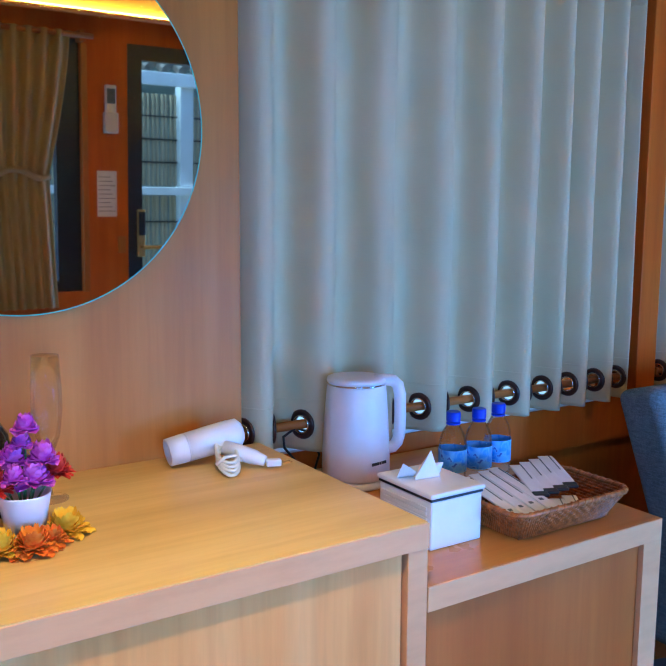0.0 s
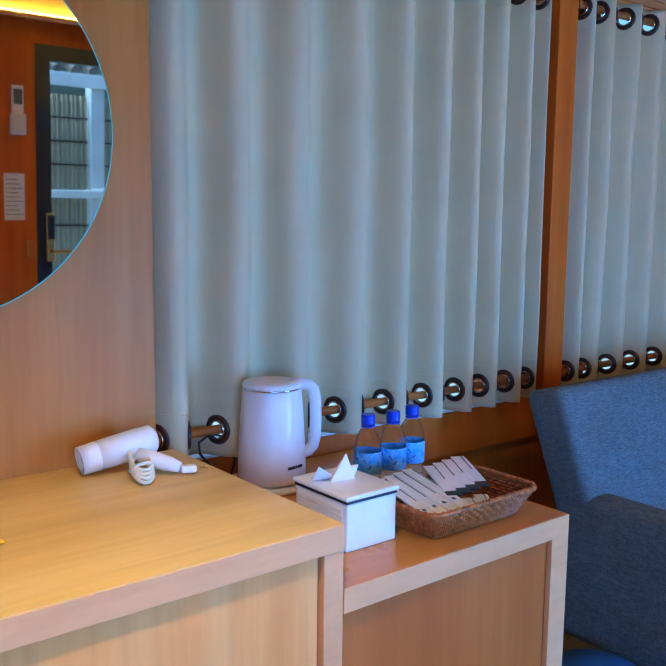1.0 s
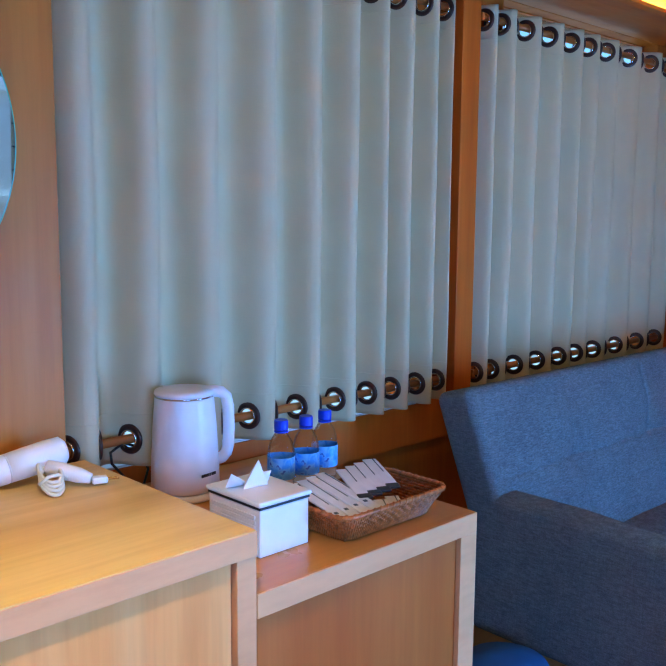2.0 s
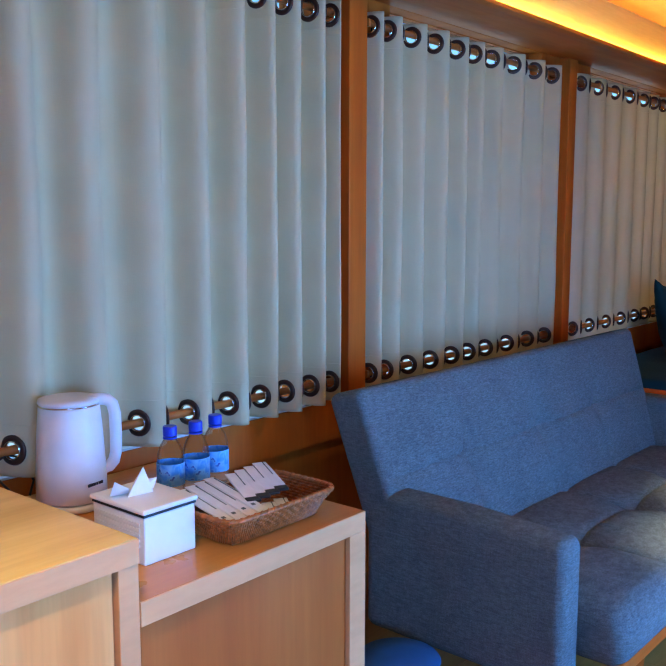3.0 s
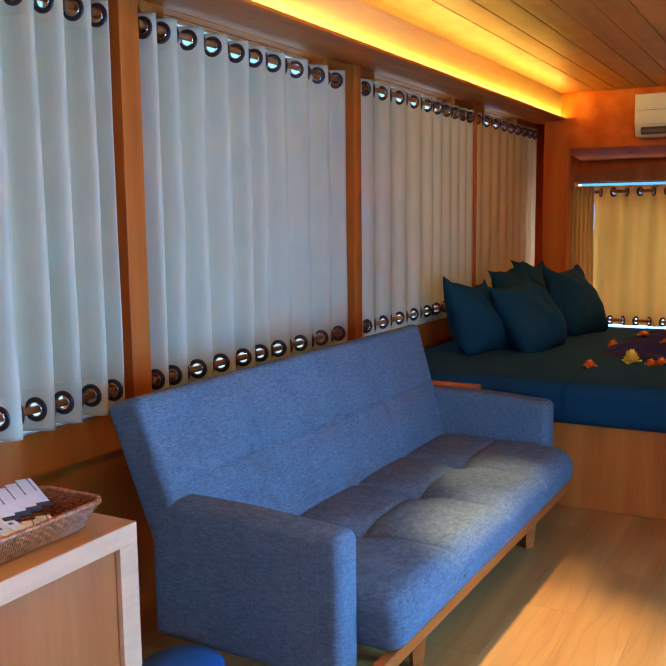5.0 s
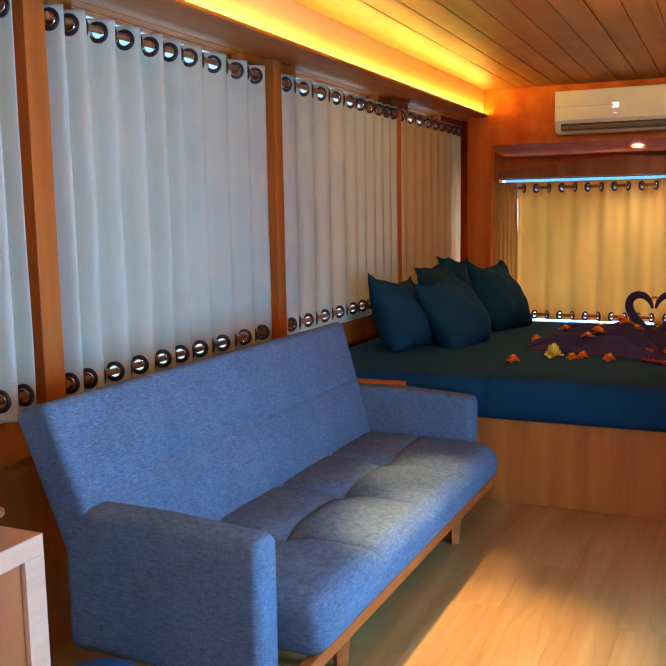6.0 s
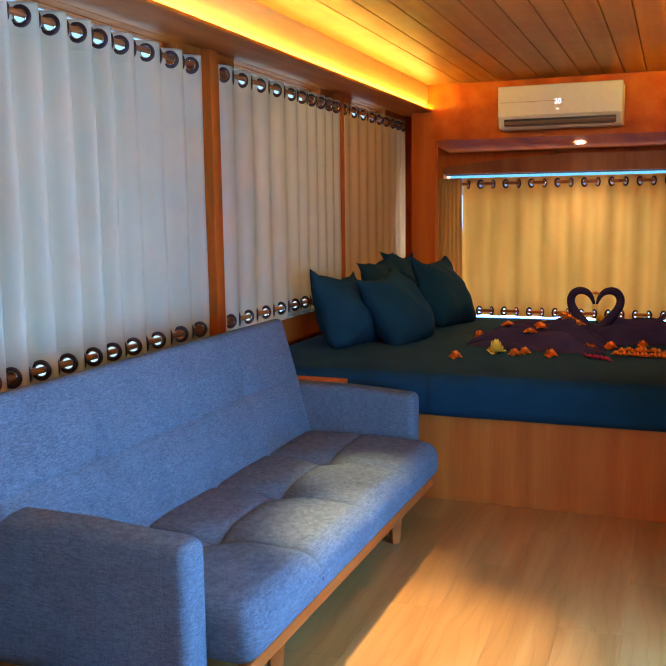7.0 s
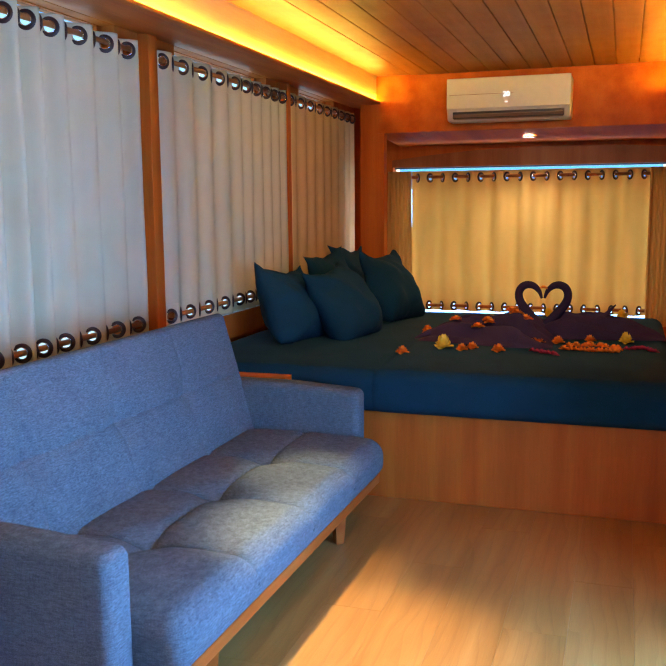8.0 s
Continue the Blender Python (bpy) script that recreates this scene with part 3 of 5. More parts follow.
TALL = (0.698, 0.760, 1.889, 1.934)
C1 = [0.885, 1.04, 1.212, 1.389, 1.555, 1.702, 1.831, 1.935, 2.048, 2.144]
C2 = [2.347, 2.436, 2.577, 2.717, 2.861, 2.981, 3.114, 3.287, 3.467, 3.630]
C3 = [3.922, 4.110, 4.310, 4.500, 4.686, 4.830, 4.970, 5.110, 5.240, 5.360]
C4 = [5.500, 5.68, 5.86, 6.04, 6.20, 6.36, 6.52, 6.66, 6.78]
GREY = "grey-beige ring-top curtain drawn over a side window"
# C4 hangs in the same cloth, coloured as warmly lit
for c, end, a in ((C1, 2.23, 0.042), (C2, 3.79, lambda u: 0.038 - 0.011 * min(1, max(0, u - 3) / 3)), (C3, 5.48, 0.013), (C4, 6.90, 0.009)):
    wave_curtain("curtain", c, end, TALL, a, on_north, M_curtain_warm_lit if c is C4 else M_curtain, GREY.replace("grey-beige", "warm-lit ochre") if c is C4 else GREY, head={id(C1): -0.26, id(C2): -0.13, id(C3): -0.32}.get(id(c), -0.05), tail=0.15 if c is C1 else 0.27)
for a, c in ((0.87, 2.17), (2.33, 3.69), (3.95, 5.38), (5.53, 6.82)):
    for z in (0.760, 1.897):
        rod("curtain_rod", a, c, z)

# end curtain
ROD_X = 6.90


def on_east(u, y, z):
    return (ROD_X + y, u, z)


C5 = [-0.36 + 0.188 * k for k in range(9)]
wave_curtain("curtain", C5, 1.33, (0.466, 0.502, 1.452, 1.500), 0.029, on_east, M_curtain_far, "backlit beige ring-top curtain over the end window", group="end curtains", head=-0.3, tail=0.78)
for z in (0.502, 1.457):
    t = thing("curtain_rod", (ROD_X, 0.46, z), "brown wooden curtain rod at the end window", "curtain rod", "curtain rods")
    part("pole", tube([(ROD_X, -0.6, z), (ROD_X, 1.47, z)], 0.012, 12), M_rod, t, smooth=True)

# ---- desk and low table ----


def desk():
    t = thing("desk", (0.2, 1.36, 0), "pale oak-laminate desk with a flush drawer front", "desk")
    part("tabletop", box(-1.0, 0.890, 1.071, 1.648, 0.7085, 0.753, 0.0015), [M_desktop], t)
    part("edge_band", box(-1.0, 0.8903, 1.0685, 1.0708, 0.7085, 0.7515, 0.0008), M_edge, t, "pinkish pale edge band")
    part("side_panel", box(0.849, 0.890, 1.071, 1.648, 0.0, 0.7083, 0.0015), M_edge, t)
    part("side_panel", box(-1.0, -0.956, 1.071, 1.648, 0.0, 0.7083, 0.0015), M_edge, t)
    part("drawer_front", box(-0.10, 0.8435, 1.081, 1.099, 0.03, 0.7045, 0.001), M_front, t)
    part("drawer_front", box(-0.954, -0.103, 1.081, 1.099, 0.03, 0.7045, 0.001), M_front, t)
    part("back_panel", box(-0.956, 0.849, 1.63, 1.648, 0.0, 0.708), M_front, t)
    part("finger_pull", box(0.44, 0.50, 1.078, 1.0825, 0.575, 0.590, 0.001), M_black, t, "dark finger pull")


def low_table():
    t = thing("low_table", (1.19, 1.4, 0), "low side table with pale edges and a brown panel", "side table")
    part("tabletop", box(0.892, 1.506, 1.074, 1.735, 0.597, 0.639, 0.0012), M_tabletop, t)
    part("edge_band", box(0.892, 1.5062, 1.0705, 1.0738, 0.5945, 0.6385, 0.0008), M_edge, t, "pinkish pale edge band")
    part("side_panel", box(1.452, 1.506, 1.074, 1.735, 0.0, 0.5968, 0.0012), M_edge, t)
    part("edge_band", box(1.4515, 1.5062, 1.0705, 1.0738, 0.0, 0.5943, 0.0008), M_edge, t, "pinkish pale edge band")
    part("front_panel", box(0.893, 1.4505, 1.082, 1.098, 0.0, 0.5945), M_tablefront, t, "brown laminate panel")


desk()
low_table()

# ---- sofa ----


def sofa():
    t = thing("sofa", (2.82, 1.1, 0), "blue-grey woven fabric sofa with tufted seat and wooden legs", "sofa")
    x0, x1 = 1.885, 3.765
    arm = 0.108
    # seat
    sy0, sy1 = 0.668, 1.275
    sx0, sx1 = x0 + arm - 0.004, x1 - arm + 0.004
    L, W, H = sx1 - sx0, sy1 - sy0, 0.155
    tx = [L * (k / 4 - 0.5) for k in (1, 2, 3)]

    def seat_shape(w):
        p = w.copy()
        if p.z > 0:
            row = math.exp(-abs(p.y - 0.02) / 0.0075) + 0.4 * math.exp(-abs(p.y - 0.02) / 0.03)
            col = max(math.exp(-abs(p.x - c) / 0.0075) + 0.4 * math.exp(-abs(p.x - c) / 0.03) for c in tx)
            tuft = max(math.exp(-(((p.x - c) / 0.07) ** 2 + ((p.y - 0.02) / 0.07) ** 2)) for c in tx)
            puff = 0.012 * math.cos(p.y / W * math.pi) * (1 - col)
            p.z += puff - 0.012 * row - 0.016 * col * (0.4 + 0.6 * abs(p.y) / (W / 2)) - 0.026 * tuft
            p.z += 0.003 * noise.noise((p.x * 5, p.y * 6, 1.0))
        # the front swells a little
        if p.y < 0:
            p.y -= 0.012 * math.cos(p.z / H * math.pi) * min(1, -2 * p.y / W)
        return p

    seat = cushion((L, W, H), 0.055, (90, 32, 4), seat_shape, [(1, 0.02)] + [(0, c) for c in tx])
    turned(seat, Matrix.Translation(((sx0 + sx1) / 2, (sy0 + sy1) / 2, 0.262)))
    part("seat", seat, M_sofa, t, smooth=True)
    # backrest: leans back
    BH, BT = 0.56, 0.125
    bx0, bx1 = x0 + 0.01, x1 - 0.03
    BL = bx1 - bx0
    bxs = [BL * (k / 4 - 0.5) for k in (1, 2, 3)]

    def back_shape(w):
        p = w.copy()
        if p.y < 0:
            row = math.exp(-abs(p.z - 0.02) / 0.0075) + 0.4 * math.exp(-abs(p.z - 0.02) / 0.03)
            col = max(math.exp(-abs(p.x - c) / 0.0075) + 0.4 * math.exp(-abs(p.x - c) / 0.03) for c in bxs)
            tuft = max(math.exp(-(((p.x - c) / 0.06) ** 2 + ((p.z - 0.02) / 0.06) ** 2)) for c in bxs)
            fx, fz = 1 - min(1, abs(2 * p.x / BL)) ** 10, 1 - min(1, abs(2 * p.z / BH)) ** 10
            p.y += 0.009 * row * fx + 0.007 * col * fz + 0.024 * tuft - 0.012 * math.cos(p.z / BH * math.pi) * math.cos(p.x / BL * math.pi)
            p.y += 0.002 * noise.noise((p.x * 5, p.z * 6, 4.0))
        # the end by the table narrows towards the seat
        if p.x < 0:
            p.x += 0.065 * (-2 * p.x / BL) ** 3 * (0.5 - p.z / BH)
        return p

    back = cushion((BL, BT, BH), 0.028, (90, 3, 30), back_shape, [(2, 0.02)] + [(0, c) for c in bxs])
    turned(back, Matrix.Translation(((bx0 + bx1) / 2 - 0.045, 1.354, 0.534)) @ Matrix.Rotation(radians(-16), 4, "X"))
    part("backrest", back, M_sofa, t, smooth=True)
    for a in (x0, x1 - arm):
        am = cushion((arm, 0.60, 0.40), 0.030, (4, 20, 12), lambda w: w + Vector((0, 0, -0.018 * max(0, -w.y) / 0.3 if w.z > 0 else 0)))
        turned(am, Matrix.Translation((a + arm / 2, 1.075, 0.335)))
        p = part("armrest", am, M_sofa, t, smooth=True)
        sign = -1 if a == x0 else 1
        xx = a if a == x0 else a + arm
        part("seam", tube([(xx - sign * 0.0004, 0.83, 0.415), (xx - sign * 0.0004, 1.1, 0.425), (xx - sign * 0.0004, 1.34, 0.43)], 0.0014, 6), M_sofa, p)
        part("seam", tube([(xx - sign * 0.0004, 0.838, 0.16), (xx - sign * 0.0004, 0.838, 0.48)], 0.0014, 6), M_sofa, p)
    part("rail", box(x0 + 0.05, x1 - 0.09, 0.690, 0.722, 0.148, 0.186, 0.004), M_leg, t, "orange-brown wooden rail")
    part("rail", box(x0 + 0.05, x1 - 0.09, 1.24, 1.275, 0.148, 0.186, 0.004), M_leg, t, "orange-brown wooden rail")
    for lx in (x0 + 0.42, x1 - 0.40):
        for ly in (0.760, 1.21):
            leg = lathe([(0.020, 0.0), (0.022, 0.006), (0.034, 0.148)], (lx, ly, 0.0), 4)
            part("leg", leg, M_leg, t, "tapered wooden leg")
    turn = Matrix.Translation((1.94, 0.79, 0)) @ Matrix.Rotation(radians(-1.0), 4, "Z") @ Matrix.Translation((-1.94, -0.79, 0))
    t.matrix_world = turn @ Matrix.Translation(t.location)
    return t


sofa()

# ---- bed ----
solid("bed_platform", box(3.925, 6.1, -0.87, 1.745, 0.0, 0.378, 0.003), M_wall, "built-in orange wood bed platform", "bed platform", "structure")


def bed():
    t = thing("bed", (4.9, 0.55, 0.38), "wide mattress with dark teal sheets on a wooden platform", "bed")
    L, W, H = 5.98 - 3.868, 1.70 + 0.47, 0.185

    def shape(w):
        p = w.copy()
        p += Vector((0.004 * noise.noise((p.y * 4, p.z * 3, 1)), 0, 0.006 * noise.noise((p.x * 3, p.y * 3, 2)) if p.z > 0 else 0))
        return p

    m = cushion((L, W, H), 0.06, (30, 34, 5), shape)
    turned(m, Matrix.Translation(((3.868 + 5.98) / 2, (1.70 - 0.47) / 2, 0.381 + H / 2)))
    part("mattress", m, M_sheet, t, smooth=True)

    def fold(w):
        p = w.copy()
        p.z += 0.005 * noise.noise((p.x * 4, p.y * 4, 7)) if p.z > 0 else 0
        p.x += 0.003 * noise.noise((p.y * 9, p.z * 5, 7))
        return p

    c = cushion((L + 0.016, 0.78 + 0.482, H + 0.006), 0.064, (30, 24, 5), fold)
    turned(c, Matrix.Translation(((3.868 + 5.98) / 2, (0.78 - 0.482) / 2, 0.382 + H / 2)))
    part("blanket", c, M_sheet, t, smooth=True)


bed()

# ---- mirror ----
MIRROR = Matrix.Translation((0.412, 1.634, 1.407)) @ Matrix.Rotation(radians(1.5), 4, "X")
t = thing("mirror", (0.412, 1.64, 1.06), "round frameless wall mirror with a green glass edge", "mirror")
flat = Matrix.Rotation(radians(90), 4, "X")
part("glass_disc", turned(lathe([(0.346, -0.003), (0.346, 0.003)], seg=128), MIRROR @ flat), M_mirror_edge, t)
part("reflecting_face", turned(lathe([(0.3435, 0.0032), (0.3435, 0.0036)], seg=128), MIRROR @ flat), M_mirror, t, "silvered face")
for a in (0, 90, 180, 270):
    c = Vector((0.412 + 0.25 * math.cos(radians(a + 45)), 1.6425, 1.407 + 0.25 * math.sin(radians(a + 45))))
    part("clip", box(c.x - 0.01, c.x + 0.01, 1.6402, 1.6496, c.z - 0.01, c.z + 0.01), M_chrome, t)

# ---- things on the low table ----
TOP, DESK = 0.6392, 0.7532


def kettle(x, y, z):
    t = thing("electric_kettle", (x, y, z), "white electric kettle with a loop handle", "kettle")
    part("base", lathe([(0.070, 0.0), (0.076, 0.003), (0.076, 0.014), (0.070, 0.018)], (x, y, z), 40), M_white, t, smooth=True)
    part("body", lathe([(0.070, 0.019), (0.0775, 0.024), (0.0765, 0.08), (0.0715, 0.165), (0.0665, 0.226), (0.065, 0.230)], (x, y, z), 48), M_white, t, smooth=True)
    part("chrome_rim", lathe([(0.0662, 0.2305), (0.0666, 0.2325), (0.0662, 0.2345)], (x, y, z), 48), M_chrome, t, smooth=True)
    part("lid", lathe([(0.0655, 0.235), (0.0675, 0.238), (0.066, 0.2445), (0.05, 0.2475), (0.01, 0.2485)], (x, y, z), 48), M_white, t, smooth=True)
    d = Vector((0.80, -0.60, 0)).normalized()
    o = Vector((x, y, z))
    loop = [(0.040, 0.238), (0.065, 0.240), (0.082, 0.238), (0.093, 0.228), (0.098, 0.205), (0.099, 0.16), (0.098, 0.118), (0.093, 0.098), (0.083, 0.086), (0.070, 0.082)]
    pts = [o + d * a + Vector((0, 0, h)) for a, h in loop]
    part("handle", tube(pts, 0.0135, 14), M_white, t, smooth=True)
    n = Vector((0.16, -0.98, 0)).normalized()
    side = Vector((-n.y, n.x, 0))
    for k, wd in enumerate((0.006, 0.005, 0.007, 0.005, 0.006, 0.005)):
        c = o + n * 0.0768 + side * (-0.021 + 0.0075 * k) + Vector((0, 0, 0.062))
        b = box(-wd / 2, wd / 2, -0.0008, 0.0014, -0.0032, 0.0032)
        part("lettering_bar", turned(b, Matrix.Translation(c) @ Matrix.Rotation(math.atan2(side.y, side.x), 4, "Z")), M_black, t)
    return t


kettle(1.112, 1.597, TOP)
t = thing("power_cord", (1.02, 1.66, TOP), "black power cord behind the kettle", "cord")
part("cable", tube([(1.055, 1.655, TOP + 0.006), (1.02, 1.69, TOP + 0.03), (0.985, 1.70, TOP + 0.075), (0.985, 1.705, TOP + 0.10), (1.02, 1.71, TOP + 0.115), (1.06, 1.715, TOP + 0.10), (1.09, 1.717, TOP + 0.04), (1.08, 1.72, TOP + 0.005)], 0.0032, 8), M_black, t, smooth=True)

M_water = glass("bottle_plastic", (0.90, 0.95, 1.0), 0.03, True)
M_water.node_tree.nodes["Principled BSDF"].inputs["IOR"].default_value = 1.16
bn = M_water.node_tree
clear, mixer = bn.nodes.new("ShaderNodeBsdfTransparent"), bn.nodes.new("ShaderNodeMixShader")
mixer.inputs[0].default_value = 0.45
bn.links.new(clear.outputs[0], mixer.inputs[1])
bn.links.new(bn.nodes["Principled BSDF"].outputs[0], mixer.inputs[2])
bn.links.new(mixer.outputs[0], bn.nodes["Material Output"].inputs[0])
M_cap = plain("blue_cap", (0.01, 0.05, 0.62), 0.35)


def label_material():
    m, n, l, b = material("bottle_label", (0.08, 0.42, 0.85), 0.35)
    v = coords(n, l, (1, 1, 1))
    swirl = noise_tex(n, l, v, 42, 2, 0.5, 1.2)
    l.new(ramp(n, l, swirl, [(0.40, (0.05, 0.36, 0.90)), (0.60, (0.20, 0.58, 0.95)), (0.68, (0.04, 0.12, 0.55))]), b.inputs["Base Color"])
    return m


M_label = label_material()


def bottle(x, y):
    t = thing("water_bottle", (x, y, TOP), "small clear water bottle with a blue cap and label", "bottle", "water bottles")
    prof = [(0.022, 0.0), (0.0300, 0.004), (0.0315, 0.02), (0.0300, 0.026), (0.0315, 0.032), (0.0315, 0.088), (0.0300, 0.104), (0.0255, 0.120), (0.0185, 0.132), (0.0140, 0.139), (0.0140, 0.146)]
    part("body", lathe(prof, (x, y, TOP), 28), M_water, t, smooth=True)
    part("label", lathe([(0.0320, 0.034), (0.0323, 0.035), (0.0323, 0.084), (0.0320, 0.085)], (x, y, TOP), 28, cap=False), M_label, t, "blue printed label", smooth=True)
    part("neck_ring", lathe([(0.0150, 0.1395), (0.0162, 0.1405), (0.0162, 0.1435), (0.0150, 0.1445)], (x, y, TOP), 24), M_cap, t)
    part("cap", lathe([(0.0155, 0.1465), (0.0162, 0.148), (0.0162, 0.166), (0.0148, 0.169)], (x, y, TOP), 24), M_cap, t, "blue screw cap")
    return t


for bx, by in ((1.290, 1.470), (1.360, 1.462), (1.436, 1.478)):
    bottle(bx, by)

t = thing("tissue_box", (1.05, 1.26, TOP), "white tissue box with a tissue sticking out", "tissue box")
part("body", box(0.993, 1.116, 1.187, 1.345, TOP, TOP + 0.092, 0.003), M_white, t)
part("groove", box(0.9915, 1.1175, 1.1855, 1.3465, TOP + 0.0925, TOP + 0.0975, 0.001), M_black, t, "dark groove below the lid")
part("lid", box(0.988, 1.121, 1.182, 1.350, TOP + 0.098, TOP + 0.108, 0.004), M_white, t)
for k in range(5):
    part("rib", box(0.9905, 0.9928, 1.20, 1.335, TOP + 0.034 + 0.010 * k, TOP + 0.040 + 0.010 * k), M_white, t)
tis = bmesh.new()
for pts in (((1.02, 1.27, 0), (1.075, 1.262, 0), (1.052, 1.262, 0.055), (1.035, 1.285, 0.01)), ((1.00, 1.30, 0), (1.05, 1.285, 0), (0.985, 1.262, 0.040), (1.02, 1.30, 0.012)), ((1.03, 1.275, 0), (1.09, 1.28, 0), (1.095, 1.275, 0.022), (1.06, 1.29, 0.02))):
    v = [tis.verts.new((px, py, TOP + 0.109 + pz)) for px, py, pz in pts]
    tis.faces.new((v[0], v[1], v[2]))
    tis.faces.new((v[0], v[2], v[3]))
    tis.faces.new((v[1], v[3], v[2]))
tp = part("tissue", tis, plain("tissue_paper", (0.85, 0.85, 0.85), 0.9, 0, 0.02), t)
sm = tp.modifiers.new("thick", "SOLIDIFY")
sm.thickness = 0.0008

# ---- woven basket with sachets ----
M_wicker = plain("wicker", (0.48, 0.140, 0.030), 0.38, 0, 0.3, 90, 0.3)


def rounded_loop(cx, cy, hx, hy, r, n=112):
    pts = []
    corners = [(hx - r, hy - r, 0), (-hx + r, hy - r, 90), (-hx + r, -hy + r, 180), (hx - r, -hy + r, 270)]
    raw = []
    for ox, oy, a0 in corners:
        for k in range(8):
            a = radians(a0 + 90 * k / 7)
            raw.append((cx + ox + r * math.cos(a), cy + oy + r * math.sin(a)))
    raw.append(raw[0])
    length = [0]
    for p, q in zip(raw, raw[1:]):
        length.append(length[-1] + math.dist(p, q))
    k = 0
    for j in range(n):
        s = length[-1] * j / n
        while length[k + 1] < s:
            k += 1
        f = (s - length[k]) / (length[k + 1] - length[k])
        pts.append((raw[k][0] + f * (raw[k + 1][0] - raw[k][0]), raw[k][1] + f * (raw[k + 1][1] - raw[k][1])))
    return pts


def closed_tube(points, radius, seg=6):
    b = bmesh.new()
    n = len(points)
    loops = []
    for k in range(n):
        d = (Vector(points[(k + 1) % n]) - Vector(points[k - 1])).normalized()
        side = d.cross(Vector((0, 0, 1))).normalized()
        up = side.cross(d)
        loops.append([b.verts.new(Vector(points[k]) + (side * math.cos(2 * math.pi * a / seg) + up * math.sin(2 * math.pi * a / seg)) * radius) for a in range(seg)])
    for k in range(n):
        for a in range(seg):
            b.faces.new((loops[k][a], loops[(k + 1) % n][a], loops[(k + 1) % n][(a + 1) % seg], loops[k][(a + 1) % seg]))
    return b


def basket():
    cx, cy, z = 1.297, 1.205, TOP
    t = thing("wicker_basket", (cx, cy, z), "shallow brown woven wicker tray basket", "basket")
    part("bottom", box(cx - 0.128, cx + 0.128, cy - 0.064, cy + 0.064, z, z + 0.005, 0.001), M_wicker, t)
    for row in range(9):
        f = row / 8
        hx, hy = 0.130 + 0.026 * f, 0.066 + 0.026 * f
        loop = rounded_loop(cx, cy, hx, hy, 0.03, 168)
        pts = []
        for k, (px, py) in enumerate(loop):
            o = 0.0018 * math.sin(math.pi * (k / 2 + row)) if k % 2 else (0.0018 if (k // 2 + row) % 2 else -0.0018)
            v = Vector((px - cx, py - cy, 0)).normalized() * o
            pts.append((px + v.x, py + v.y, z + 0.006 + 0.0056 * row))
        part("strand", closed_tube(pts, 0.0029), M_wicker, t, smooth=True)
        lo, hi = rounded_loop(cx, cy, 0.1330, 0.0690, 0.03, 150), rounded_loop(cx, cy, 0.1595, 0.0955, 0.03, 150)
    for (ax, ay), (ex, ey) in zip(lo, hi):
        part("stake", tube([(ax, ay, z + 0.003), (ex, ey, z + 0.056)], 0.0022, 5), M_wicker, t)
    rim = [(px, py, z + 0.058) for px, py in rounded_loop(cx, cy, 0.159, 0.095, 0.032, 120)]
    part("rim", closed_tube(rim, 0.0055, 8), M_wicker, t, smooth=True)
    twist = []
    base = rounded_loop(cx, cy, 0.159, 0.095, 0.032, 360)
    for k, (px, py) in enumerate(base):
        out = Vector((px - cx, py - cy, 0)).normalized() * 0.0058 * math.cos(k * 0.9)
        twist.append((px + out.x, py + out.y, z + 0.058 + 0.0058 * math.sin(k * 0.9)))
    part("rim_binding", closed_tube(twist, 0.0018, 5), M_wicker, t, smooth=True)


basket()
M_paper = plain("white_sachet", (0.82, 0.83, 0.82), 0.5, 0, 0.03)
M_print = plain("grey_print", (0.10, 0.14, 0.15), 0.5)


def sachet(name, label, a, c, width, bars, end=None):
    """A flat filled packet from point a to point c, with printed bars along it."""
    a, c = Vector(a), Vector(c)
    d = c - a
    m = Matrix.Translation((a + c) / 2) @ d.to_track_quat("X", "Z").to_matrix().to_4x4()
    t = thing(name, tuple((a + c) / 2), label, "sachet", name + "s")
    L = d.length

    def puff(w):
        e = max(0.15, 1 - abs(w.x / (L / 2)) ** 6)
        return Vector((w.x, w.y, w.z * e))

    part("packet", turned(cushion((L, width, 0.006), 0.0028, (10, 4, 1), puff), m), M_paper, t, smooth=True)
    for x0, x1, y, wd in bars:
        part("printed_bar", turned(box(-L / 2 + L * x0, -L / 2 + L * x1, y * width - wd / 2, y * width + wd / 2, 0.0026, 0.0036), m), M_print, t)
    if end:
        part("dark_end", turned(cushion((L * 0.13, width * 0.98, 0.0066), 0.003, (3, 3, 1)), m @ Matrix.Translation((L * (0.5 - 0.05), 0, 0.0006))), M_black, t, "black sealed end")


for k in range(4):
    a = (1.188 + 0.030 * k, 1.318 + 0.004 * k, 0.712 + 0.001 * k)
    c = (1.172 + 0.024 * k, 1.135 - 0.004 * k, 0.682 + 0.004 * k)
    sachet("sugar_stick", "slim white paper stick packet with a grey stripe", a, c, 0.027, [(0.06, 0.62, 0.28, 0.0022), (0.80, 0.84, -0.1, 0.008)])
for k in range(4):
    a = (1.320 + 0.031 * k, 1.300 + 0.003 * k, 0.722 + 0.001 * k)
    c = (1.262 + 0.029 * k, 1.172 + 0.001 * k, 0.700 + 0.001 * k)
    sachet("coffee_sachet", "white coffee sachet with a black end", a, c, 0.033, [(0.05, 0.5, 0.2, 0.0022)], True)
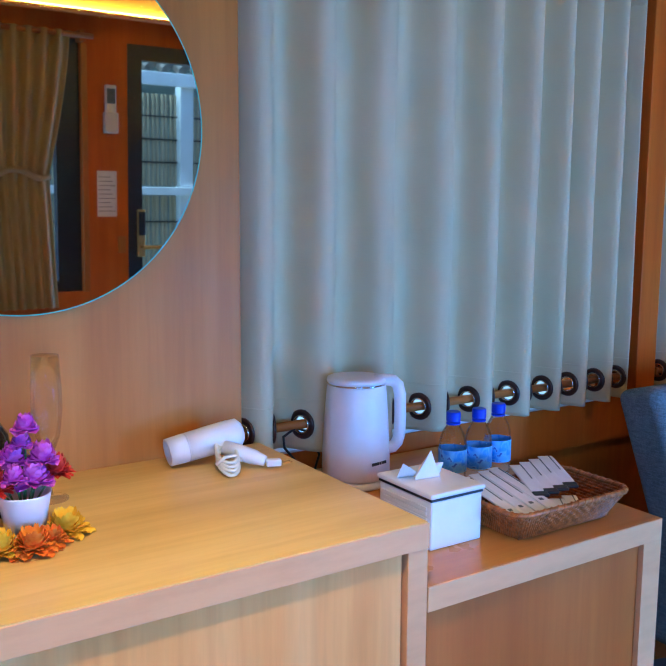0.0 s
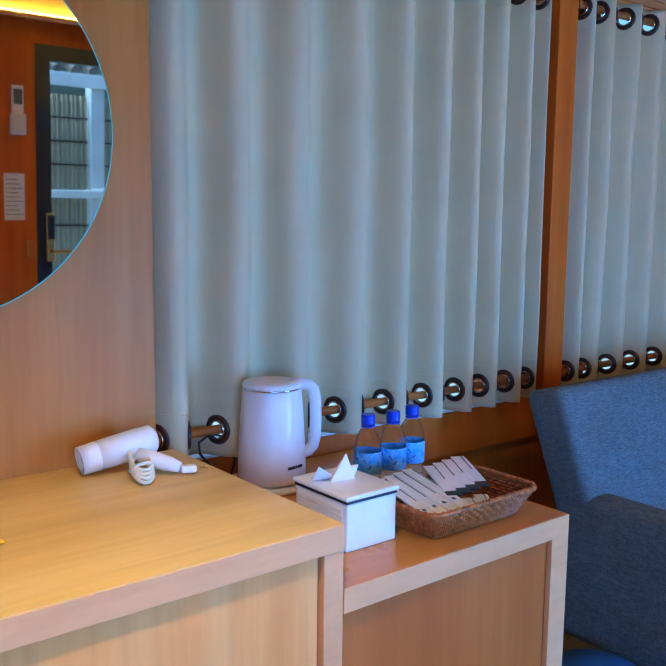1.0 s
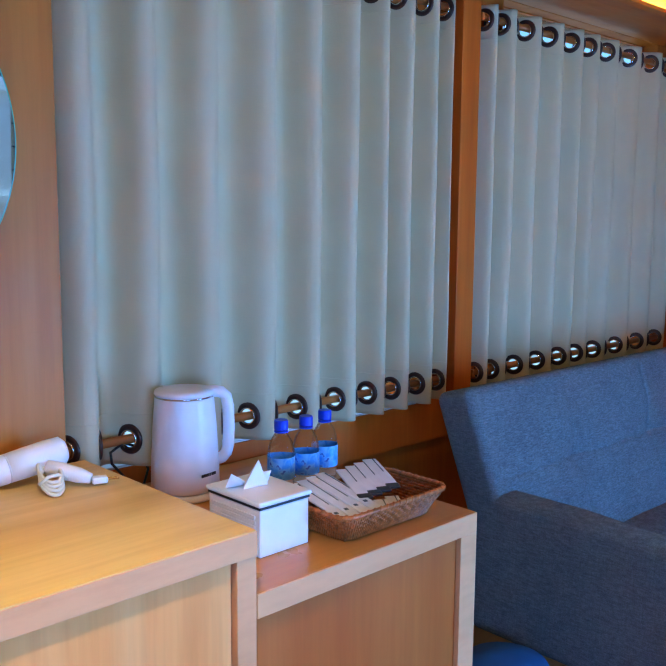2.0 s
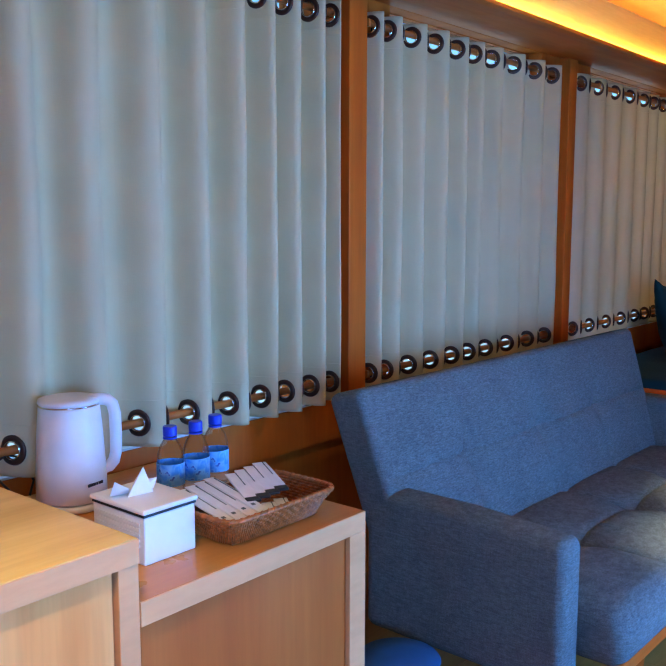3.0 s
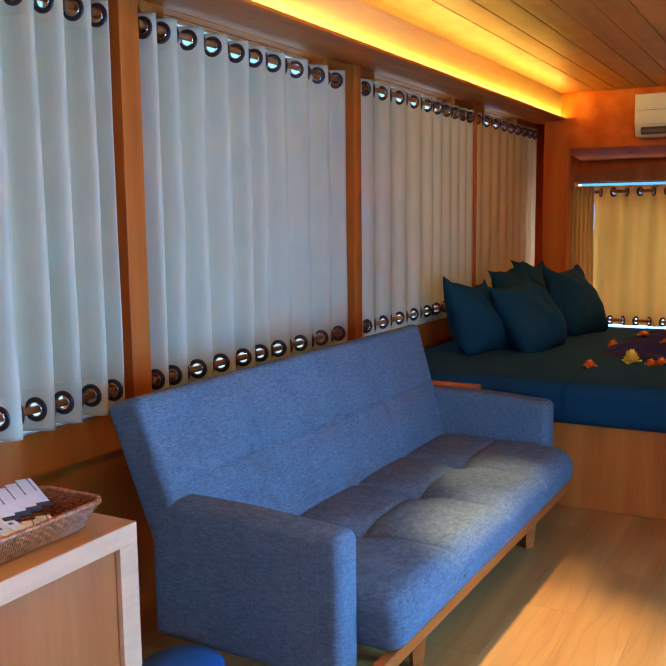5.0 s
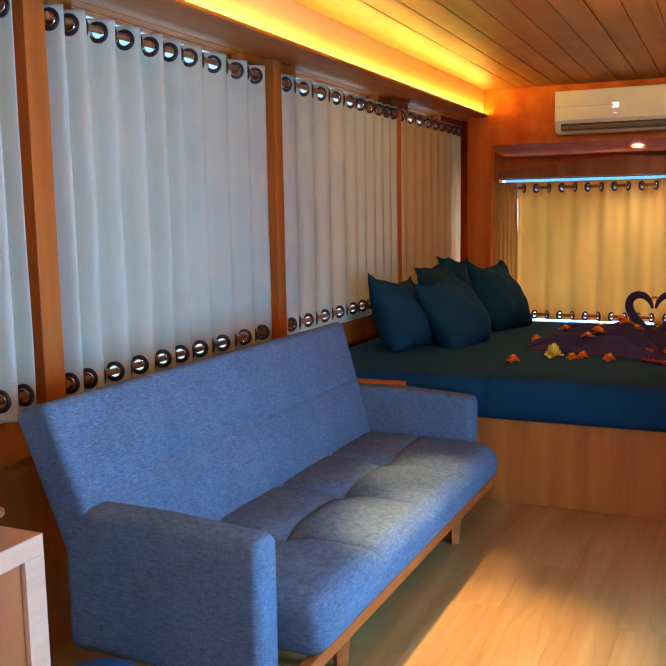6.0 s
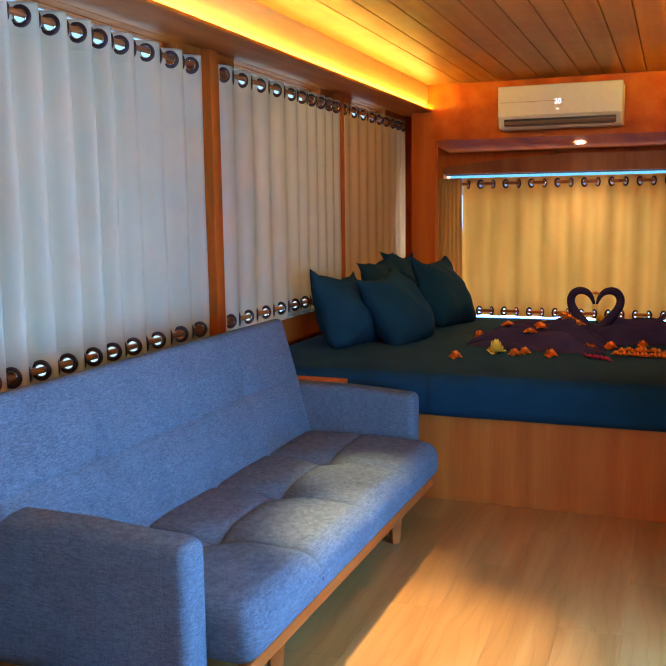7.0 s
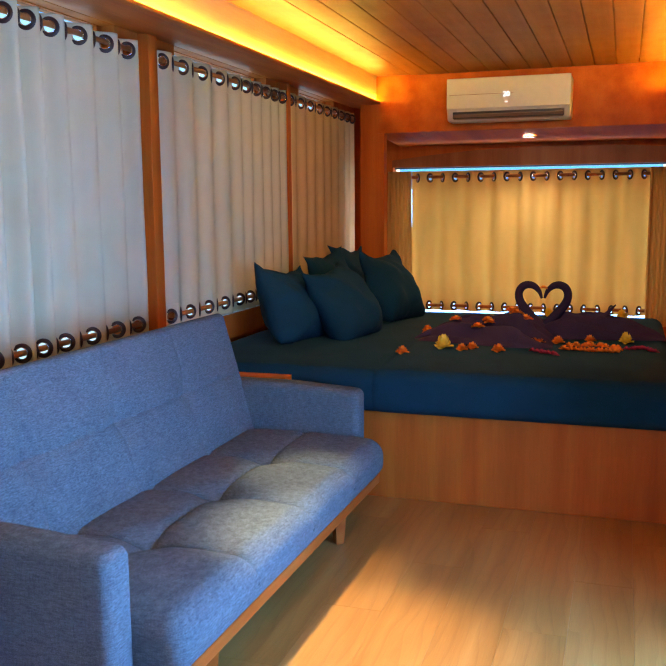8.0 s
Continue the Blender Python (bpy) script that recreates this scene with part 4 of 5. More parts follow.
for k in range(3):
    a = (1.262 + 0.036 * k, 1.168, 0.690)
    c = (1.236 + 0.036 * k, 1.128, 0.682)
    sachet("creamer_sachet", "short white creamer packet with a grey stripe", a, c, 0.030, [(0.1, 0.8, 0.2, 0.002)])

# ---- things on the desk ----


def hair_dryer():
    t = thing("hair_dryer", (0.72, 1.55, DESK), "white folding hair dryer lying with its cord wound", "hair dryer")
    a, c = Vector((0.648, 1.575, DESK + 0.031)), Vector((0.800, 1.558, DESK + 0.057))
    d = (c - a).normalized()
    rot = Matrix.Translation(a) @ d.to_track_quat("Z", "Y").to_matrix().to_4x4()
    L = (c - a).length
    nz = part("nozzle", turned(lathe([(0.021, 0.010), (0.023, 0.0), (0.0275, 0.0), (0.029, 0.035), (0.028, 0.037)], seg=32, cap=False), rot), M_white, t, smooth=True)
    part("inside", turned(lathe([(0.001, 0.008), (0.0215, 0.0085)], seg=24), rot), M_caulk, nz)
    part("seam_ring", turned(lathe([(0.0283, 0.0372), (0.0291, 0.0385), (0.0283, 0.0398)], seg=32), rot), M_caulk, t)
    part("barrel", turned(lathe([(0.0288, 0.040), (0.030, 0.08), (0.0305, 0.12), (0.029, L - 0.008), (0.020, L)], seg=32), rot), M_white, t, smooth=True)
    h = [(0.750, 1.535, DESK + 0.036), (0.772, 1.512, DESK + 0.028), (0.792, 1.49, DESK + 0.021), (0.808, 1.472, DESK + 0.015)]
    part("handle", tube(h, 0.02, 14, radii=[0.015, 0.016, 0.015, 0.010]), M_white, t, smooth=True)
    rng = random.Random(8)
    for k in range(4):
        loop = []
        for j in range(26):
            s = 2 * math.pi * j / 25
            loop.append((0.736 + 0.002 * k + 0.022 * math.cos(s), 1.490 + 0.006 * k + 0.040 * math.sin(s + 0.4), DESK + 0.006 + 0.006 * k + 0.012 * (1 + math.sin(s + 0.4)) + rng.uniform(-0.001, 0.001)))
        part("cord_loop", tube(loop, 0.0036, 7), M_cord, t, smooth=True)
    part("cord_tie", tube([(0.709, 1.487, DESK + 0.02), (0.724, 1.478, DESK + 0.034), (0.744, 1.480, DESK + 0.034), (0.766, 1.49, DESK + 0.018)], 0.0036, 7), M_cord, t, smooth=True)
    part("plug", turned(cushion((0.030, 0.018, 0.014), 0.004, (3, 3, 3)), Matrix.Translation((0.822, 1.464, DESK + 0.012)) @ Matrix.Rotation(radians(-20), 4, "Z")), M_white, t, smooth=True)
    for k in (-1, 1):
        part("prong", tube([(0.836, 1.458 + 0.005 * k, DESK + 0.012), (0.854, 1.451 + 0.005 * k, DESK + 0.012)], 0.0018, 6), M_chrome, t)
    return t


hair_dryer()


def flute(x, y):
    t = thing("champagne_flute", (x, y, DESK), "clear champagne flute glass", "glass")
    prof = [(0.032, 0.0), (0.032, 0.002), (0.006, 0.006), (0.004, 0.02), (0.004, 0.075), (0.010, 0.085), (0.021, 0.115), (0.0265, 0.16), (0.0262, 0.20), (0.0235, 0.255)]
    inner = [(0.0222, 0.255), (0.0248, 0.20), (0.025, 0.16), (0.0195, 0.116), (0.008, 0.090)]
    part("bowl_and_stem", lathe(prof + inner, (x, y, DESK), 36), M_glass, t, smooth=True)


flute(0.402, 1.512)
t = thing("wine_bottle", (0.297, 1.49, DESK), "dark glass wine bottle standing on the desk", "bottle")
part("glass_body", lathe([(0.034, 0), (0.037, 0.004), (0.037, 0.115), (0.034, 0.135), (0.015, 0.165), (0.0135, 0.225)], (0.297, 1.49, DESK), 36), plain("dark_glass", (0.02, 0.014, 0.01), 0.08, 0, 0.05), t, smooth=True)
part("foil", lathe([(0.0145, 0.2255), (0.0150, 0.227), (0.0150, 0.262), (0.013, 0.265)], (0.297, 1.49, DESK), 24), M_black, t, smooth=True)


def petal_mat(name, colour, edge):
    m, n, l, b = material(name, colour, 0.7)
    f = noise_tex(n, l, coords(n, l, (1, 1, 1)), 60, 3)
    l.new(ramp(n, l, f, [(0.35, colour), (0.65, edge)]), b.inputs["Base Color"])
    return m


M_violet = petal_mat("violet_petals", (0.58, 0.04, 0.48), (0.72, 0.17, 0.62))
M_red = petal_mat("red_petals", (0.62, 0.015, 0.01), (0.75, 0.06, 0.03))
M_yellow = petal_mat("yellow_petals", (0.85, 0.46, 0.01), (0.90, 0.60, 0.04))
M_orange = petal_mat("orange_petals", (0.80, 0.16, 0.01), (0.85, 0.30, 0.02))
M_pale = petal_mat("pale_yellow_petals", (0.85, 0.60, 0.04), (0.90, 0.70, 0.12))
M_pink = petal_mat("crimson_petals", (0.40, 0.01, 0.05), (0.55, 0.03, 0.08))


def bloom(at, r, petals, mat_rng, up=1.0, tip=0.35, squash=0.6, axis=None, wide=1.0):
    """A flower head: rings of cupped petals about a point."""
    b = bmesh.new()
    rng = mat_rng
    turn = Matrix.Identity(3)
    if axis is not None:
        turn = Vector((0, 0, 1)).rotation_difference(Vector(axis)).to_matrix()
    for k in range(petals):
        ring = k / petals
        a = k * 2.399 + rng.uniform(-0.2, 0.2)
        lift = (1 - ring) * up
        length = r * (0.55 + 0.45 * ring)
        w = length * rng.uniform(0.75, 1.0) * wide
        d = Vector((math.cos(a), math.sin(a), 0))
        s = Vector((-d.y, d.x, 0))
        rows = []
        for f, ww in ((0.05, 0.3), (0.25, 0.65), (0.5, 0.92), (0.75, 1.0), (0.92, 0.8), (1.0, 0.4)):
            h = lift * r * 0.8 * f + tip * r * f * f * (1 - ring) + rng.uniform(-0.02, 0.02) * r - 0.15 * r * f * f * ring
            out = d * length * f * (1 - 0.45 * lift * f)
            rows.append([b.verts.new(Vector(at) + turn @ (out + s * w * 0.5 * ww * q + Vector((0, 0, h * squash / 0.6 + 0.16 * length * wide * q * q)))) for q in (-1, -0.5, 0, 0.5, 1)])
        for p, q in zip(rows, rows[1:]):
            for j in range(4):
                b.faces.new((p[j], p[j + 1], q[j + 1], q[j])).smooth = True
    return b


def flower_pot(x, y):
    t = thing("flower_pot", (x, y, DESK), "white pot of violet and red artificial flowers", "potted flowers")
    part("pot", lathe([(0.027, 0.0), (0.029, 0.002), (0.040, 0.066), (0.041, 0.070), (0.036, 0.068), (0.03, 0.05)], (x, y, DESK), 32), M_white, t, smooth=True)
    rng = random.Random(12)
    heads = [((0.012, -0.02, 0.095), 0.030, M_violet), ((-0.048, -0.01, 0.092), 0.032, M_red), ((0.052, 0.0, 0.10), 0.027, M_red), ((-0.012, 0.01, 0.125), 0.026, M_violet),
             ((0.028, -0.01, 0.125), 0.027, M_violet), ((0.006, 0.0, 0.175), 0.022, M_violet), ((0.0, 0.005, 0.15), 0.02, M_violet), ((-0.045, 0.01, 0.13), 0.024, M_violet), ((-0.02, -0.025, 0.105), 0.022, M_violet)]
    for (dx, dy, dz), r, mat in heads:
        stem = part("stem", tube([(x + dx * 0.3, y + dy * 0.3, DESK + 0.05), (x + dx, y + dy, DESK + dz)], 0.0016, 6), M_stem, t)
        part("flower_head", bloom((x + dx, y + dy, DESK + dz - 0.010), r * 1.15, 34 if mat is M_violet else 80, rng, 1.0, 0.3, wide=1.0 if mat is M_violet else 0.4), mat, t, smooth=True)


M_stem = plain("green_stem", (0.06, 0.15, 0.04), 0.6)
flower_pot(0.322, 1.362)
rng = random.Random(21)
for fx, fy, r, mat, word in ((0.312, 1.285, 0.044, M_orange, "orange"), (0.376, 1.333, 0.046, M_yellow, "yellow"), (0.270, 1.300, 0.042, M_yellow, "yellow"), (0.345, 1.300, 0.032, M_orange, "orange")):
    fl = solid("flower", bloom((fx, fy, DESK + 0.004), r, 70, rng, 0.75, 0.2, wide=0.5), mat, "%s artificial flower head lying on the desk" % word, "flower", "", "desk flowers", True)

# ---- blue stool between table and sofa ----
t = thing("plastic_bin", (1.70, 1.05, 0), "round blue plastic bin between table and sofa", "bin")
part("body", lathe([(0.075, 0.0), (0.08, 0.004), (0.095, 0.195), (0.099, 0.200), (0.099, 0.208), (0.092, 0.208), (0.08, 0.10), (0.02, 0.02)], (1.68, 1.10, 0), 40), M_stool, t, smooth=True)
part("lid", lathe([(0.101, 0.2085), (0.103, 0.213), (0.099, 0.219), (0.03, 0.225)], (1.68, 1.10, 0), 40), M_stool, t, smooth=True)

# ---- night stand ----
t = thing("night_stand", (4.02, 1.45, 0), "small orange wood shelf unit between sofa and bed", "night stand")
t.location = (3.83, 1.45, 0)
ROOT[t] = Vector((3.83, 1.45, 0))
part("top", box(3.785, 3.862, 1.105, 1.70, 0.503, 0.532, 0.002), M_wall_h, t)
part("body", box(3.79, 3.857, 1.115, 1.70, 0.0, 0.5025), M_wall, t)

# ---- pillows ----


def pillow(at, size, tilt, label, seed):
    """A stuffed pillow with pointed corners; tilt: Euler degrees."""
    W, H, T = size
    b = bmesh.new()
    n = 28
    grid = {}
    for side in (1, -1):
        for i in range(n + 1):
            for j in range(n + 1):
                u, v = 2 * i / n - 1, 2 * j / n - 1
                edge = i in (0, n) or j in (0, n)
                if edge and side == -1:
                    grid[side, i, j] = grid[1, i, j]
                    continue
                # narrow waist, ears at the upper corners, the filling sunk to the foot
                px = u * W / 2 * (1 - 0.11 * (1 - abs(v) ** 3) + 0.09 * (1 - v * v) * (0.6 - v))
                py = v * H / 2 * (1 - (0.27 if v > 0 else 0.09) * (1 - abs(u) ** 2.2))
                blunt = 1 - 0.075 * (u * v) ** 4
                px, py = px * blunt, py * blunt
                z = side * T / 2 * (max(0, 1 - abs(u) ** 2.4) ** 0.6) * (max(0, 1 - abs(v) ** 2.4) ** 0.6)
                z *= (1 + 0.14 * noise.noise((u * 2 + seed, v * 2, side))) * (1 - 0.32 * v)
                z += side * 0.010 * math.sin(9 * u + 3 * v + seed) * (1 - u * u) * max(0, v) * (1 - v)
                # creases that run in from the seam and the corners
                near = max(abs(u), abs(v)) ** 3
                z += side * 0.012 * near * (1 - abs(u) ** 8) * (1 - abs(v) ** 8) * noise.noise((u * 7 + seed, v * 7, side * 2.0))
                z += side * 0.009 * noise.noise((u * 3.2 + v * 2.0 + seed, v * 1.2, 8.0 + side)) * (1 - u * u) * (1 - v * v)
                z += 0.016 * noise.noise((u * 1.6 + seed, v * 1.6, 5.0)) * (1 + 3.0 * max(abs(u), abs(v)) ** 6)
                px += 0.008 * noise.noise((v * 5, seed, 1.0)) * abs(u) ** 4
                py += 0.010 * noise.noise((u * 5, seed, 2.0)) * abs(v) ** 4
                grid[side, i, j] = b.verts.new((px, py, z))
        for i in range(n):
            for j in range(n):
                q = [grid[side, i, j], grid[side, i + 1, j], grid[side, i + 1, j + 1], grid[side, i, j + 1]]
                b.faces.new(q if side == 1 else q[::-1])
    turned(b, Matrix.Translation(at) @ Euler([radians(a) for a in tilt]).to_matrix().to_4x4())
    solid("pillow", b, M_sheet, label, "pillow", "", "bed pillows", True)


# the pillows lean against the north wall in two rows
pillow((4.70, 1.42, 0.745), (0.56, 0.48, 0.24), (62, 5, -8), "dark teal pillow leaning on the curtain behind it", 1)
pillow((4.84, 1.18, 0.745), (0.46, 0.49, 0.25), (58, -7, -14), "plump dark teal pillow propped upright in the front row", 2)
pillow((5.42, 1.42, 0.770), (0.52, 0.50, 0.20), (72, -4, -6), "dark teal pillow leaning against the curtain", 3)
pillow((5.62, 1.12, 0.765), (0.46, 0.52, 0.25), (60, 4, -14), "plump dark teal pillow propped upright in the front row", 4)
pillow((5.78, 1.40, 0.780), (0.46, 0.50, 0.18), (74, 5, -6), "dark teal pillow leaning against the curtain", 5)

# ---- towels folded as two birds, petals ----
BED = 0.571
t = thing("towel_swans", (5.02, 0.12, BED), "plum towels folded into two swans whose necks form a heart", "folded towel")


def neck(sign):
    pts, rad = [], []
    half = [(0.0, -0.155), (0.03, -0.125), (0.075, -0.075), (0.112, -0.025), (0.122, 0.015), (0.108, 0.048), (0.078, 0.062), (0.045, 0.055), (0.020, 0.030), (0.006, -0.005)]
    for k, (a, h) in enumerate(half):
        pts.append((5.02 - 0.02 * sign * 0.3, 0.145 + sign * a * 1.02, 0.775 + h * 1.05))
        rad.append((0.030, 0.027, 0.024, 0.022, 0.021, 0.021, 0.020, 0.017, 0.012, 0.006)[k])
    fine, fr = [], []
    for k in range(len(pts) - 1):
        for j in range(5):
            f = j / 5
            p0, p1, p2, p3 = (Vector(pts[max(k - 1, 0)]), Vector(pts[k]), Vector(pts[k + 1]), Vector(pts[min(k + 2, len(pts) - 1)]))
            fine.append(0.5 * ((2 * p1) + (p2 - p0) * f + (2 * p0 - 5 * p1 + 4 * p2 - p3) * f * f + (3 * p1 - p0 - 3 * p2 + p3) * f ** 3))
            fr.append(rad[k] + (rad[k + 1] - rad[k]) * f)
    fine.append(Vector(pts[-1]))
    fr.append(rad[-1])
    return tube(fine, 0.02, 14, radii=fr)


for s in (1, -1):
    part("neck", neck(s), M_towel, t, smooth=True)


def towel_height(u, v, h, seed, peak):
    """Height of a pleated towel over the bed at the shares u, v of its length and width."""
    rim = max(0, min(1, 4.5 * min(u, 1 - u)) * min(1, 4.0 * min(v, 1 - v)))
    pleat = math.sin(34 * u - 9 * v + seed + 1.5 * noise.noise((v * 2, u * 2, seed)))
    pleat = math.copysign(abs(pleat) ** 0.6, pleat)
    ridge = 0.7 + 0.75 * pleat + 0.6 * noise.noise((u * 5, v * 5, seed))
    return h * rim ** 0.6 * (0.45 + 0.55 * max(0, 1 - abs(v - peak) * 1.2)) * max(0.06, 0.36 + 0.64 * ridge)


def folds(x0, x1, y0, y1, h, seed, peak=0.5):
    """A pleated towel body that falls to the bed on all sides."""
    b = bmesh.new()
    n, m = 60, 30
    g = []
    for i in range(n + 1):
        row = []
        for j in range(m + 1):
            u, v = i / n, j / m
            taper = 1 - 0.45 * abs(v - peak)
            x = (x0 + x1) / 2 + (x1 - x0) * (u - 0.5) * taper + 0.012 * noise.noise((u * 4, v * 4, seed + 7))
            row.append(b.verts.new((x, y0 + (y1 - y0) * v + 0.02 * noise.noise((v * 3, u * 3, seed + 2)), BED + 0.002 + towel_height(u, v, h, seed, peak))))
        g.append(row)
    for i in range(n):
        for j in range(m):
            b.faces.new((g[i][j], g[i + 1][j], g[i + 1][j + 1], g[i][j + 1]))
    return b


LEFT = (4.58, 5.25, 0.06, 0.74, 0.10, 1.0, 0.25)
part("body", folds(*LEFT), M_towel, t, smooth=True)
part("body", folds(4.92, 5.28, -0.46, 0.17, 0.11, 4.0, 0.85), M_towel, t, smooth=True)
part("tail", tube([(5.08, -0.02, BED + 0.045), (5.10, -0.10, BED + 0.075), (5.11, -0.17, BED + 0.115), (5.115, -0.215, BED + 0.165)], 0.02, 10, radii=[0.03, 0.024, 0.014, 0.004], squash=0.5), M_towel, t, smooth=True)
part("tail", tube([(4.98, 0.48, BED + 0.05), (4.90, 0.60, BED + 0.055), (4.80, 0.70, BED + 0.03), (4.74, 0.76, BED + 0.006)], 0.02, 10, radii=[0.03, 0.028, 0.018, 0.005], squash=0.5), M_towel, t, smooth=True)

rng = random.Random(5)
SPOTS = [(4.30, 0.72, M_orange), (4.50, 0.565, M_pale), (4.47, 0.30, M_orange), (4.46, 0.47, M_orange), (4.52, 0.43, M_orange), (4.95, 0.74, M_orange), (5.05, 0.76, M_orange), (5.22, 0.66, M_orange),
         (5.31, 0.60, M_orange), (5.85, 0.18, M_yellow), (4.89, -0.27, M_pale), (5.80, -0.25, M_yellow), (5.42, -0.17, M_yellow), (5.45, -0.24, M_yellow), (5.38, 0.46, M_yellow), (4.85, 0.10, M_orange), (4.80, 0.05, M_orange), (4.9, -0.1, M_orange), (5.1, -0.3, M_orange)]
for x, y, mat in SPOTS:
    r = 0.052 if mat in (M_pale, M_yellow) else 0.036
    solid("flower", bloom((x, y, BED + 0.004), r * rng.uniform(0.85, 1.15), 18, rng, 0.95 if r > 0.04 else 0.6, 0.3), mat, ("yellow" if r > 0.04 else "orange") + " flower head lying on the teal bedding", "flower", "", "bed flowers")
for u, v in ((0.18, 0.12), (0.30, 0.22), (0.22, 0.38), (0.34, 0.48), (0.46, 0.30), (0.28, 0.62), (0.55, 0.16), (0.50, 0.52), (0.40, 0.75), (0.62, 0.66), (0.16, 0.55), (0.66, 0.36)):
    x0, x1, y0, y1, h, seed, peak = LEFT
    x = (x0 + x1) / 2 + (x1 - x0) * (u - 0.5) * (1 - 0.45 * abs(v - peak))
    solid("flower", bloom((x, y0 + (y1 - y0) * v, BED + 0.001 + towel_height(u, v, h, seed, peak)), 0.036 * rng.uniform(0.85, 1.2), 16, rng, 0.42, 0.15), M_orange, "orange flower head lying on the folded towel", "flower", "", "bed flowers")
# the bloom held between the two beaks
solid("flower", bloom((5.02, 0.145, 0.822), 0.026, 16, rng, 0.42, 0.15), M_orange, "orange flower head held between the swans' beaks", "flower", "", "bed flowers")


def garland(name, pts, mat, label, r, n):
    b = bmesh.new()
    for k in range(n):
        f = k / (n - 1) * (len(pts) - 1)
        i = min(int(f), len(pts) - 2)
        p = Vector(pts[i]).lerp(Vector(pts[i + 1]), f - i)
        b = join(b, bloom((p.x + rng.uniform(-0.012, 0.012), p.y + rng.uniform(-0.012, 0.012), BED + 0.003), r, 8, rng, 0.6, 0.2))
    solid(name, b, mat, label, "petals", "", "petal trails")


garland("petal_trail", [(4.60, 0.02, 0), (4.57, -0.10, 0), (4.58, -0.22, 0), (4.68, -0.24, 0), (4.74, -0.12, 0), (4.70, -0.02, 0)], M_orange, "trail of orange petals scattered on the bedding", 0.026, 30)
garland("petal_trail", [(4.50, 0.14, 0), (4.46, 0.08, 0), (4.43, 0.03, 0)], M_pink, "trail of crimson petals scattered on the bedding", 0.020, 10)
garland("petal_trail", [(4.68, -0.28, 0), (4.72, -0.34, 0), (4.62, -0.40, 0)], M_pink, "trail of crimson petals scattered on the bedding", 0.020, 12)

# ---- air conditioner and downlight ----


def air_conditioner():
    y0, y1, z0, z1 = 0.098, 0.872, 1.782, 2.040
    t = thing("air_conditioner", (BULK - 0.1, (y0 + y1) / 2, z0), "cream wall-mounted air conditioner with a lit display", "air conditioner")

    def nose(w):
        p = w.copy()
        if p.x < 0 and p.z < 0:
            p.x += 0.045 * (min(1, -p.z / 0.133)) ** 2
        return p

    D = 0.19
    part("body", turned(cushion((D, y1 - y0, z1 - z0), 0.016, (4, 8, 10), nose), Matrix.Translation((BULK - 0.002 - D / 2, (y0 + y1) / 2, (z0 + z1) / 2))), M_cream, t, smooth=True)
    x = BULK - 0.002 - D
    part("front_panel", turned(cushion((0.012, y1 - y0 - 0.006, 0.19), 0.005, (1, 6, 4)), Matrix.Translation((x - 0.003, (y0 + y1) / 2, z0 + 0.168))), M_cream, t, smooth=True)
    part("outlet", box(x + 0.008, x + 0.03, y0 + 0.04, y1 - 0.04, z0 + 0.016, z0 + 0.058, 0.004), M_black, t, "dark air outlet slot")
    part("louvre", turned(box(-0.004, 0.004, y0 + 0.045, y1 - 0.045, -0.018, 0.018, 0.002), Matrix.Translation((x + 0.010, 0, z0 + 0.026)) @ Matrix.Rotation(radians(-35), 4, "Y")), plain("brown_louvre", (0.22, 0.14, 0.10), 0.4), t)
    part("seam_line", box(x - 0.0098, x - 0.0088, y0 + 0.35, y1 - 0.02, z0 + 0.16, z0 + 0.1625), M_chrome, t)
    # the lit temperature figure
    cu = bpy.data.curves.new("digits", "FONT")
    cu.body, cu.size, cu.extrude, cu.align_x, cu.align_y = "20", 0.044, 0.0006, "CENTER", "CENTER"
    tmp = bpy.data.objects.new("digits", cu)
    scene.collection.objects.link(tmp)
    bpy.context.view_layer.update()
    me = bpy.data.meshes.new_from_object(tmp.evaluated_get(bpy.context.evaluated_depsgraph_get()))
    bpy.data.objects.remove(tmp)
    b = bmesh.new()
    b.from_mesh(me)
    turned(b, Matrix.Translation((x - 0.0108, 0.492, z0 + 0.155)) @ Matrix(((0, 0, -1, 0), (-1, 0, 0, 0), (0, 1, 0, 0), (0, 0, 0, 1))))
    part("digits", b, M_display, t, "lit white figures")
    part("indicator", box(x - 0.0112, x - 0.0092, 0.484, 0.500, z0 + 0.106, z0 + 0.112), M_display, t)


air_conditioner()


def downlight(x, y, z, label):
    t = thing("downlight", (x, y, z), label, "ceiling light", "downlights")
    part("ring", turned(torus((x, y, z - 0.003), (0, 0, 1), 0.040, (0.008, 0.004), 32), Matrix.Identity(4)), M_white, t, smooth=True)
    part("lens", lathe([(0.033, -0.004), (0.033, -0.001)], (x, y, z), 28), M_bulb, t, "lit frosted lens")


downlight(6.60, 0.40, 1.709, "small round downlight in the bulkhead, switched on")
# fixtures at (3.6, 0.1) and (1.8, 0.1) only house the added fills
for sx, sy in ((2.76, 0.97), (3.24, 0.97), (3.6, 0.1), (1.8, 0.1), (0.35, 0.60)):
    downlight(sx, sy, CEIL + 0.004, "small round downlight, unseen and assumed, between ceiling boards, switched on")

# ---- gathered curtains beside the end window and the south window ----


